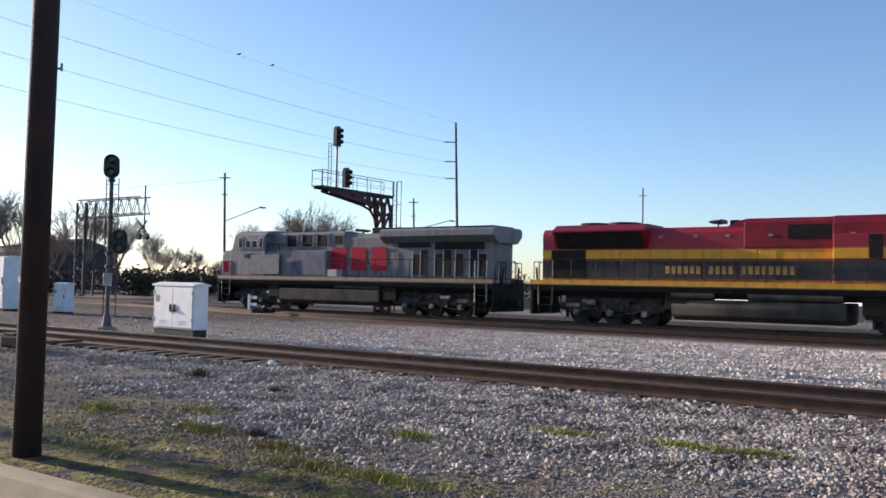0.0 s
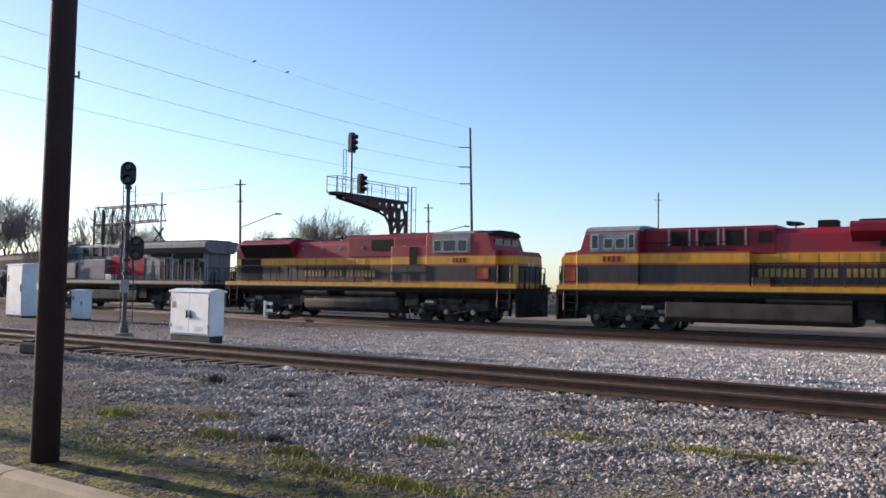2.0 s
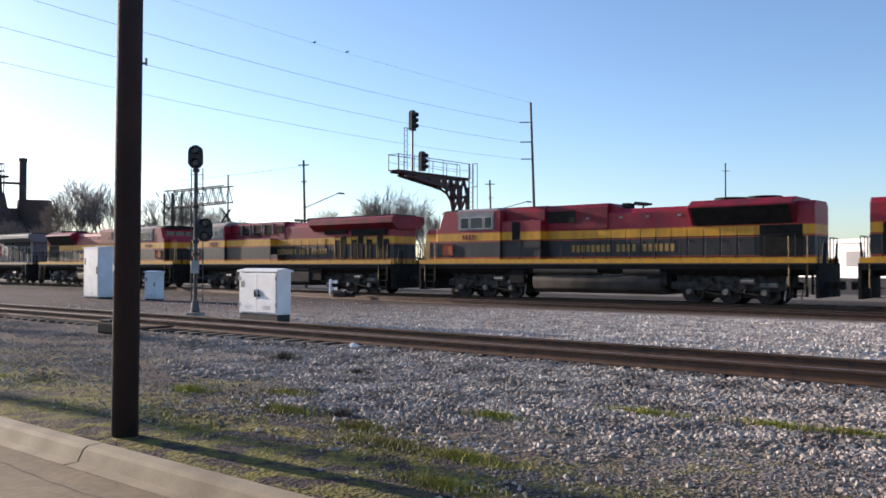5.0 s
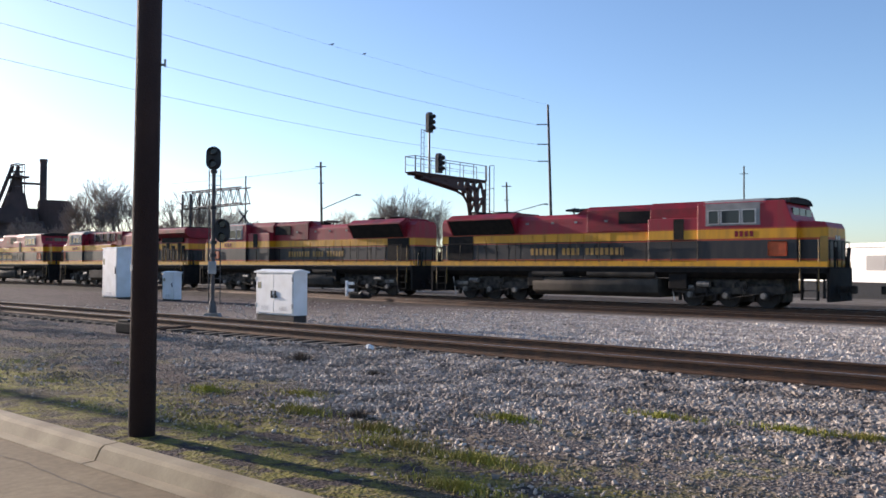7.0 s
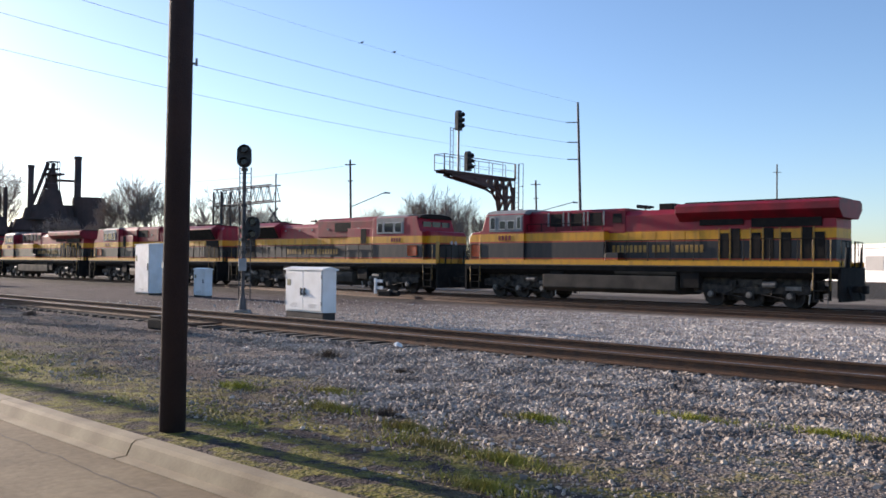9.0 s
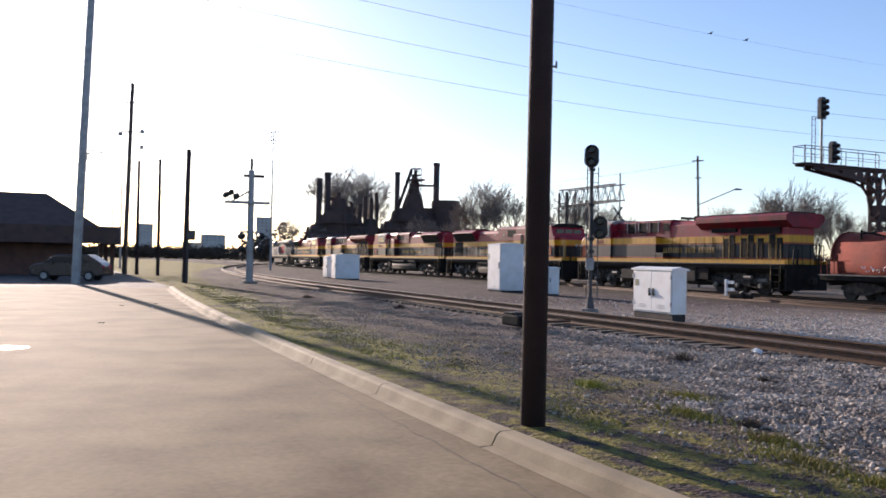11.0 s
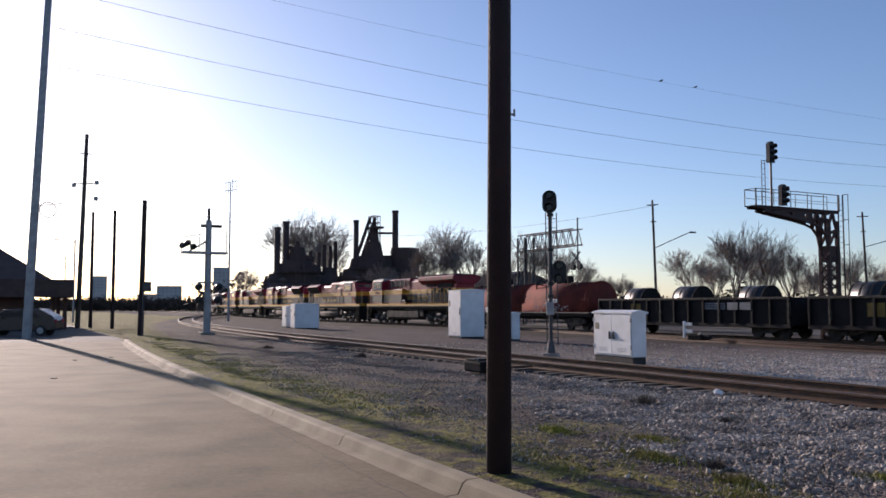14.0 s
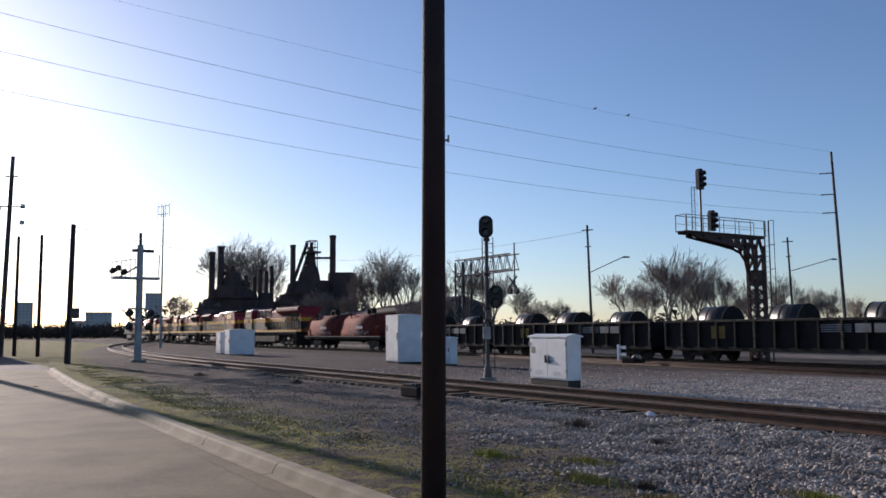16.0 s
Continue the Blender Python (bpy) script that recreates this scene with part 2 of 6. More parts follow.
    west.inputs[1].default_value = -5.0
    bend = n.new("ShaderNodeMath")
    bend.operation = "ADD"
    l.new(west.outputs[0], bend.inputs[0])
    bend.inputs[1].default_value = 5.0
    sq = n.new("ShaderNodeMath")
    sq.operation = "MULTIPLY"
    l.new(bend.outputs[0], sq.inputs[0])
    l.new(bend.outputs[0], sq.inputs[1])
    off = n.new("ShaderNodeMath")
    off.operation = "MULTIPLY_ADD"
    l.new(sq.outputs[0], off.inputs[0])
    off.inputs[1].default_value = -0.00112
    l.new(sep.outputs["Y"], off.inputs[2])
    # the verge: a mossy strip, thick in the west and broken up in the east
    ragged = calc("MULTIPLY", rng(clod.outputs[0], 0.43, 0.52), rng(grit.outputs[0], 0.40, 0.52, 0.3, 1.0))
    strip = calc("MULTIPLY", rng(off.outputs[0], 6.6, 5.4), rng(patch.outputs[0], 0.36, 0.47, 0.25, 1.0))
    strip = calc("MULTIPLY", strip, rng(sep.outputs["X"], -3.0, -12.0, 0.75, 1.0))
    carpet = calc("MAXIMUM", ragged, calc("MULTIPLY", rng(sep.outputs["X"], -7.0, -15.0), rng(grit.outputs[0], 0.36, 0.58, 0.9, 0.35)))
    moss = calc("MULTIPLY", strip, carpet)
    loose = calc("MULTIPLY", calc("MULTIPLY", rng(off.outputs[0], 9.0, 6.5), rng(patch.outputs[0], 0.53, 0.58)), ragged)
    moss = calc("MAXIMUM", moss, calc("MULTIPLY", loose, 0.7))
    col = blend(calc("MULTIPLY", moss, 0.96), col, mosscol)
    # dark siding ballast; the same tone stands in for shade under the train
    col = blend(rng(sep.outputs["Y"], 29.6, 31.4), col, blend(rng(clod.outputs[0], 0.42, 0.64), (0.030, 0.023, 0.019), (0.085, 0.066, 0.052)))
    col = blend(rng(sep.outputs["Y"], 47.0, 49.0), col, blend(rng(patch.outputs[0], 0.4, 0.6), (0.25, 0.215, 0.175), (0.16, 0.13, 0.10)))
    col = blend(rng(sep.outputs["Y"], 56.0, 60.0), col, (0.055, 0.046, 0.034))
    l.new(col, b.inputs["Base Color"])
    b.inputs["Roughness"].default_value = 0.92
    b.inputs["Specular IOR Level"].default_value = 0.2
    bp = n.new("ShaderNodeBump")
    bp.inputs["Strength"].default_value, bp.inputs["Distance"].default_value = 1.0, 0.09
    hsum = calc("ADD", rng(cell.outputs["Distance"], 0.0, 0.8, 0.26, 0.0), calc("ADD", rng(grit.outputs[0], 0.3, 0.7, 0.0, 0.32), rng(clod.outputs[0], 0.3, 0.7, 0.0, 0.42)))
    l.new(hsum, bp.inputs["Height"])
    l.new(bp.outputs[0], b.inputs["Normal"])
    return m


def lot_material():
    m = mat("worn_lot_concrete", (0.37, 0.283, 0.170), (0.225, 0.165, 0.100), 0.8, 0.88, dirt=0.42, fine=14, bump=0.25, spec=0.15)
    return m


M_ground, M_lot = ground_material(), lot_material()
M_kerb = mat("kerb_concrete", (0.42, 0.335, 0.205), (0.27, 0.205, 0.122), 1.6, 0.85, dirt=0.3, fine=40, bump=0.08, vary=0.08)


FIT = [1.0]  # drawing out of the diesels along the line


# ---- shape helpers ----
def B():
    return bmesh.new()


def box(bm, x0, x1, y0, y1, z0, z1, bev=0.0):
    r = bmesh.ops.create_cube(bm, size=1, matrix=Matrix.LocRotScale(((x0 + x1) / 2, (y0 + y1) / 2, (z0 + z1) / 2), None, (x1 - x0, y1 - y0, z1 - z0)))
    if bev:
        es = list({e for v in r["verts"] for e in v.link_edges})
        bmesh.ops.bevel(bm, geom=es, offset=bev, segments=2, profile=0.5, affect="EDGES")
    return bm


def rod(bm, a, b, r0, r1=None, n=8, caps=True):
    a, b = Vector(a), Vector(b)
    d = b - a
    q = Vector((0, 0, 1)).rotation_difference(d.normalized())
    bmesh.ops.create_cone(bm, cap_ends=caps, segments=n, radius1=r0, radius2=r0 if r1 is None else r1, depth=d.length,
                          matrix=Matrix.Translation((a + b) / 2) @ q.to_matrix().to_4x4())
    return bm


def prism(bm, prof, x0, x1, axis="x", bev=0.0):
    """A profile of (across, up) pairs drawn out along an axis."""
    put = (lambda s, p: (s, p[0], p[1])) if axis == "x" else (lambda s, p: (p[0], s, p[1]))
    a = [bm.verts.new(put(x0, p)) for p in prof]
    c = [bm.verts.new(put(x1, p)) for p in prof]
    k = len(prof)
    fs = [bm.faces.new(a), bm.faces.new(c[::-1])]
    fs += [bm.faces.new((a[i], c[i], c[(i + 1) % k], a[(i + 1) % k])[::-1]) for i in range(k)]
    bmesh.ops.recalc_face_normals(bm, faces=fs)
    if bev:
        bmesh.ops.bevel(bm, geom=list({e for f in fs for e in f.edges}), offset=bev, segments=2, profile=0.5, affect="EDGES")
    return bm


def mesh_of(name, bm, material):
    me = bpy.data.meshes.new(name)
    bm.to_mesh(me)
    bm.free()
    me.materials.append(material)
    return me


def part(name, bm, material, parent=None, label=""):
    if FIT[0] != 1.0 and name != "wheelset":
        bmesh.ops.scale(bm, vec=(FIT[0], 1, 1), verts=bm.verts)
    ob = new(name, mesh_of(name, bm, material))
    ob.parent = parent
    return tagged(ob, label)


def smooth(ob):
    for p in ob.data.polygons:
        p.use_smooth = True
    return ob


def thing(name, label, category, m=None, group=""):
    ob = new(name)
    ob.matrix_basis = m or Matrix()
    return tagged(ob, label, category, group)


def set_piece(name, bm, material, label="", kind="structure"):
    return tagged(part(name, bm, material), label, "", "", kind)


# ---- ground, lot and kerb ----
def kerb_y(x):
    return 3.80 + (0.00112 * (x + 5) ** 2 if x < -5 else 0.0)


def fall(y):
    """The yard drops a little towards the main line."""
    return -0.24 * max(0.0, min(1.0, (y - 16) / 14))


def build_ground():
    bm = B()
    xs = [-3000, -600, -200, -120] + [-80 + 2 * i for i in range(61)] + [80, 200, 600, 3000]
    ys = [-3000, -300, -60, -10] + [3.9 + 0.6 * i for i in range(60)] + [45, 60, 100, 300, 800, 3000]
    grid = []
    for x in xs:
        row = []
        for y in ys:
            z = -0.12
            if y >= 3.9:
                z = fall(y) + (0.02 * noise.noise((x * 0.35, y * 0.5, 0)) if y < 45 else 0.0)
                if y < kerb_y(x) + 0.3:
                    z = -0.12
            row.append(bm.verts.new((x, y, z)))
        grid.append(row)
    for i in range(len(xs) - 1):
        for j in range(len(ys) - 1):
            bm.faces.new((grid[i][j], grid[i + 1][j], grid[i + 1][j + 1], grid[i][j + 1]))
    set_piece("ground", bm, M_ground, "cinder and limestone yard ground with mossy patches")
    # verge behind the kerb
    bm = B()
    prev = None
    for i in range(106):
        x = -62 + i * 0.8
        k = kerb_y(x)
        cur = [bm.verts.new((x, k + 0.12 + o, h + 0.012 * noise.noise((x, o * 3, 2)))) for o, h in ((0.0, 0.035), (0.3, 0.03), (0.7, 0.015), (1.2, -0.03))]
        if prev:
            for a in range(3):
                bm.faces.new((prev[a], cur[a], cur[a + 1], prev[a + 1]))
        prev = cur
    set_piece("verge", bm, M_ground, "mossy verge of thin grass behind the kerb")
    bm = B()
    pts = [(-46, -60), (30, -60), (30, 3.7)] + [(x, kerb_y(x) - 0.1) for x in range(22, -47, -4)]
    vs = [bm.verts.new((x, y, -0.09)) for x, y in pts]
    f = bm.faces.new(vs)
    bmesh.ops.recalc_face_normals(bm, faces=[f])
    if f.normal.z < 0:
        f.normal_flip()
    r = bmesh.ops.extrude_face_region(bm, geom=[f])
    bmesh.ops.translate(bm, vec=(0, 0, -0.1), verts=[v for v in r["geom"] if isinstance(v, bmesh.types.BMVert)])
    bmesh.ops.recalc_face_normals(bm, faces=bm.faces)
    lot = set_piece("pavement", bm, M_lot, "worn beige concrete parking lot")
    # saw cuts in the slab
    for x0, x1, y0, y1 in ((-45, 25, -3.3, -3.285), (-28.0, -27.985, -40, -0.5), (0.0, 0.015, -40, 3.2)):
        j = part("joint", box(B(), x0, x1, y0, y1, -0.10, -0.086), M_darkconc, lot)
    bm = B()
    prev = None
    for i in range(90):
        x = -13.5 + 0.12 * i
        y = kerb_y(x) - 0.42 - 0.02 * i * 0.12 + 0.05 * noise.noise((x * 2.5, 0, 4))
        w = 0.004 + 0.004 * noise.noise((x * 5, 3, 4))
        cur = [bm.verts.new((x, y - w, -0.0855)), bm.verts.new((x, y + w, -0.0855))]
        if prev:
            bm.faces.new((prev[0], cur[0], cur[1], prev[1]))
        prev = cur
    part("crack", bm, M_darkconc, lot, "dirt-filled crack along the gutter")
    bm = B()
    box(bm, -160, -46.004, -60, 6.0, -0.25, -0.10)
    set_piece("road", bm, M_asph, "dark asphalt drive beyond the concrete lot")
    kerb = set_piece("kerb", box(B(), -46, 30, 3.6, 3.62, -0.2, -0.19), M_kerb, "worn concrete kerb along the lot")
    x = -44.2
    while x < 24:
        x1 = x + 3.1
        bm = B()
        n = 4
        prev = None
        for i in range(n + 1):
            xx = x + 0.012 + (3.1 - 0.024) * i / n
            k = kerb_y(xx)
            cur = [bm.verts.new((xx, k + o, z)) for o, z in ((-0.24, -0.10), (-0.24, -0.084), (-0.12, -0.076), (-0.07, 0.02), (-0.03, 0.045), (0.10, 0.05), (0.14, 0.03), (0.14, -0.12))]
            if prev:
                for a in range(7):
                    bm.faces.new((prev[a], cur[a], cur[a + 1], prev[a + 1])[::-1])
            else:
                bm.faces.new(cur)
            prev = cur
        bm.faces.new(prev[::-1])
        bmesh.ops.recalc_face_normals(bm, faces=bm.faces)
        part("kerbstone", bm, M_kerb, kerb)
        x = x1


# ---- tracks ----
def near_line(x):
    return 12.75 + (0.0016 * (x + 38) ** 2 if x < -38 else 0.0)


MAIN_Y, MAIN_Z, NEAR_Z = 37.2, -0.05, 0.24


def main_line(x):
    """Straight past the lot, bearing off northward in the west."""
    if x > -80:
        return MAIN_Y
    if x > -160:
        return MAIN_Y + 0.0005 * (x + 80) ** 2
    return MAIN_Y + 3.2 + 0.08 * (-160 - x)


def siding_line(x):
    if x > -22:
        return 32.7
    u = max(0.0, min(1.0, (-22 - x) / 40))
    return 32.7 + (MAIN_Y - 32.7) * u * u * (3 - 2 * u)


def rail_bm(line, off, top, x0, x1, step):
    prof = ((-0.07, -0.18), (0.07, -0.18), (0.07, -0.165), (0.012, -0.145), (0.012, -0.045), (0.036, -0.032), (0.036, -0.006), (0.028, 0.0), (-0.028, 0.0), (-0.036, -0.006), (-0.036, -0.032), (-0.012, -0.045), (-0.012, -0.145), (-0.07, -0.165))
    bm = B()
    prev = None
    x = x0
    while x <= x1 + 1e-6:
        y = line(x)
        g = (line(x + 0.1) - line(x - 0.1)) / 0.2
        q = 1 / math.hypot(1, g)
        cur = [bm.verts.new((x - g * q * (off + a), y + q * (off + a), top + b)) for a, b in prof]
        if prev:
            for a in range(len(prof)):
                c = (a + 1) % len(prof)
                bm.faces.new((prev[a], cur[a], cur[c], prev[c]))
        prev = cur
        x += step
    bmesh.ops.recalc_face_normals(bm, faces=bm.faces)
    return bm


def build_track(name, label, line, top, x0, x1, ties, tie_to, step=4.0):
    t = tagged(new(name), label, "railway track", "", "structure")
    for off in (-0.75, 0.75):
        r = part("rail", rail_bm(line, off, top, x0, x1, step), M_rust, t, "rusty steel rail with a worn head")
        bm = B()
        prev = None
        x = x0
        while x <= x1 + 1e-6:
            y = line(x) + off
            cur = [bm.verts.new((x, y + a, top + 0.003)) for a in (-0.024, 0.024)]
            if prev:
                bm.faces.new((prev[0], cur[0], cur[1], prev[1]))
            prev = cur
            x += step
        part("rail_head", bm, M_railtop, r)
    me = mesh_of("sleeper", box(B(), -0.115, 0.115, -1.3, 1.3, -0.17, 0.0, 0.012), M_tie)
    x = ties
    while x < tie_to:
        ob = new("sleeper", me)
        ob.parent = t
        g = line(x + 0.1) - line(x - 0.1)
        ob.matrix_basis = pose(x, line(x), top - 0.185, 0, 0, math.degrees(math.atan2(g, 0.2)) + random.uniform(-0.8, 0.8))
        x += 0.53
    # ballast bed
    bm = B()
    prev = None
    x = x0
    while x <= x1 + 1e-6:
        y = line(x)
        cur = [bm.verts.new((x, y + a, z)) for a, z in ((-2.6, top - 0.36), (-1.5, top - (0.34 if -32 < x < -12 and top > 0.2 else 0.215)), (1.5, top - 0.215), (2.6, top - 0.36))]
        if prev:
            for a in range(3):
                bm.faces.new((prev[a], cur[a], cur[a + 1], prev[a + 1]))
        prev = cur
        x += step
    part("ballast", bm, M_ground, t, "limestone ballast bed")
    return t


# ---- loose stone and grass ----
def scatter_stones(name, count, region, size, material, label):
    base = np.array([[-1, -1, -.6], [1, -.8, -.6], [.9, 1, -.6], [-1, .8, -.6], [-.7, -.7, .6], [.8, -.5, .5], [.5, .8, .7], [-.8, .6, .4]], float)
    quad = np.array([[0, 3, 2, 1], [4, 5, 6, 7], [0, 1, 5, 4], [1, 2, 6, 5], [2, 3, 7, 6], [3, 0, 4, 7]])
    rs = np.random.RandomState(7)
    P = region(rs, count)
    k = len(P)
    ang = rs.rand(k) * 6.283
    sz = size * (0.45 + rs.rand(k) ** 2 * 1.1)
    V = base[None] + rs.uniform(-0.35, 0.35, (k, 8, 3))
    V *= sz[:, None, None] * rs.uniform(0.7, 1.2, (k, 1, 3))
    tilt = rs.uniform(-0.6, 0.6, k)
    c, s = np.cos(tilt)[:, None], np.sin(tilt)[:, None]
    V[:, :, 1], V[:, :, 2] = V[:, :, 1] * c - V[:, :, 2] * s, V[:, :, 1] * s + V[:, :, 2] * c
    c, s = np.cos(ang)[:, None], np.sin(ang)[:, None]
    V[:, :, 0], V[:, :, 1] = V[:, :, 0] * c - V[:, :, 1] * s, V[:, :, 0] * s + V[:, :, 1] * c
    V += P[:, None, :]
    F = (quad[None] + 8 * np.arange(k)[:, None, None]).reshape(-1, 4)
    me = bpy.data.meshes.new(name)
    me.from_pydata(V.reshape(-1, 3).tolist(), [], F.tolist())
    me.materials.append(material)
    return tagged(new(name, me), label, "gravel", "", "stuff")


def gravel_near(rs, n):
    x = rs.uniform(-24, 3.5, n)
    y = 4.4 + rs.rand(n) ** 0.8 * 6.9
    v = y + 0.30 * np.minimum(x + 8, 0)
    clump = np.array([noise.noise((a * 0.6, c * 0.8, 9)) for a, c in zip(x, y)])
    east = np.clip((x + 17) / 9, 0.02, 1)
    keep = rs.rand(n) < np.clip((v - 5.8 + 3.2 * clump) / 2.8, 0.02, 1) * east
    x, y = x[keep], y[keep]
    rise = np.clip((y - 9.6) / 1.8, 0, 1) * 0.06
    return np.stack([x, y, 0.012 + rise], 1)


def chips(rs, n):
    """Small pale chips trodden into the cinders, thinner over the moss."""
    x = rs.uniform(-30, -1.5, n)
    y = 4.3 + rs.rand(n) * 6.8
    y = y + np.where(x < -5, 0.00112 * (x + 5) ** 2, 0.0)
    clump = np.array([noise.noise((a * 0.8, c * 1.1, 21)) for a, c in zip(x, y)])
    keep = (rs.rand(n) < np.clip(0.45 + 1.3 * clump, 0.08, 1)) & (y < 11.2)
    return np.stack([x[keep], y[keep], np.full(keep.sum(), 0.008)], 1)


def gravel_mid(rs, n):
    x = rs.uniform(-34, 14, n)
    y = rs.uniform(14.6, 29.0, n)
    keep = rs.rand(n) < np.clip((x + 24) / 14, 0.05, 1)
    return np.stack([x[keep], y[keep], 0.015 - 0.24 * np.clip((y[keep] - 16) / 14, 0, 1)], 1)


def gravel_bed(rs, n):
    x = rs.uniform(-40, 6, n)
    y = rs.uniform(11.1, 14.4, n)
    off = np.abs(y - 12.75)
    keep = ((off < 0.66) | (off > 0.84)) & ~((x < -12) & (x > -32) & (y < 12.0)) & (rs.rand(n) < np.clip((x + 34) / 20, 0.2, 1))
    z = np.where(off < 1.5, NEAR_Z - 0.20, 0.02) - np.where((x < -13) & (x > -27) & (y < 12.3), 0.085, 0.0)
    return np.stack([x[keep], y[keep], z[keep]], 1)


def grass_tufts():
    rs = np.random.RandomState(3)
    V, F = [], []
    for _ in range(2300):
        x = rs.uniform(-45, 2)
        y = kerb_y(x) + 0.2 + abs(rs.normal(0, 0.9 if x > -8 else 1.1))
        if noise.noise((x * 0.9, y * 1.3, 5)) < (0.08 if x > -12 else -0.12) and y > kerb_y(x) + 0.25:
            continue
        for _ in range(22):
            bx, by = x + rs.normal(0, 0.13), y + rs.normal(0, 0.09)
            if by < kerb_y(bx) + 0.16:
                continue
            h, a = rs.uniform(0.010, 0.042), rs.uniform(0, 6.283)
            dx, dy = math.cos(a) * 0.009, math.sin(a) * 0.009
            lx, ly = rs.normal(0, 0.03), rs.normal(0, 0.03)
            k = len(V)
            V += [(bx - dx, by - dy, 0.0), (bx + dx, by + dy, 0.0), (bx + lx, by + ly, h)]
            F.append((k, k + 1, k + 2))
    for cx, cy, rx, ry in ((-4.1, 8.5, 0.5, 0.14), (-2.8, 8.65, 0.6, 0.16), (-5.3, 7.3, 0.3, 0.14), (-8.2, 7.0, 0.5, 0.2), (-2.1, 8.7, 0.4, 0.12), (-5.9, 6.0, 0.4, 0.15), (-4.3, 5.6, 0.7, 0.2), (-3.9, 4.8, 0.5, 0.15), (-7.3, 6.2, 0.6, 0.2), (-5.2, 5.6, 0.6, 0.2), (-9.4, 6.4, 0.4, 0.2)):
        for _ in range(700):
            a, r = rs.uniform(0, 6.283), abs(rs.normal(0, 0.6))
            bx, by = cx + rx * r * math.cos(a), cy + ry * r * math.sin(a)
            h, q = rs.uniform(0.03, 0.09), rs.uniform(0, 6.283)
            dx, dy = math.cos(q) * 0.006, math.sin(q) * 0.006
            k = len(V)
            V += [(bx - dx, by - dy, 0.0), (bx + dx, by + dy, 0.0), (bx + rs.normal(0, 0.03), by + rs.normal(0, 0.03), h)]
            F.append((k, k + 1, k + 2))
    me = bpy.data.meshes.new("grass")
    me.from_pydata(V, [], F)
    me.materials.append(M_grass)
    tagged(new("grass", me), "thin dull green winter grass and moss", "grass", "", "stuff")


# ---- locomotives ----
WHEELS = []


def wheelset(parent, x, r=0.51):
    bm = B()
    rod(bm, (0, -0.95, 0), (0, 0.95, 0), 0.09, n=10)
    for s in (-1, 1):
        rod(bm, (0, s * 0.69, 0), (0, s * 0.82, 0), r, n=24)
        rod(bm, (0, s * 0.67, 0), (0, s * 0.70, 0), r + 0.025, n=24)
        rod(bm, (0, s * 0.82, 0), (0, s * 0.84, 0), r * 0.45, n=12)
        for k in range(6):
            a = k * math.pi / 3
            rod(bm, (math.cos(a) * r * 0.66, s * 0.82, math.sin(a) * r * 0.66), (math.cos(a) * r * 0.66, s * 0.835, math.sin(a) * r * 0.66), 0.05, n=6)
    ob = part("wheelset", bm, M_wheel, parent, "dark steel axle with two flanged wheels")
    ob.location = (x * FIT[0], 0, r)
    WHEELS.append((ob, x * FIT[0], r))
    return ob


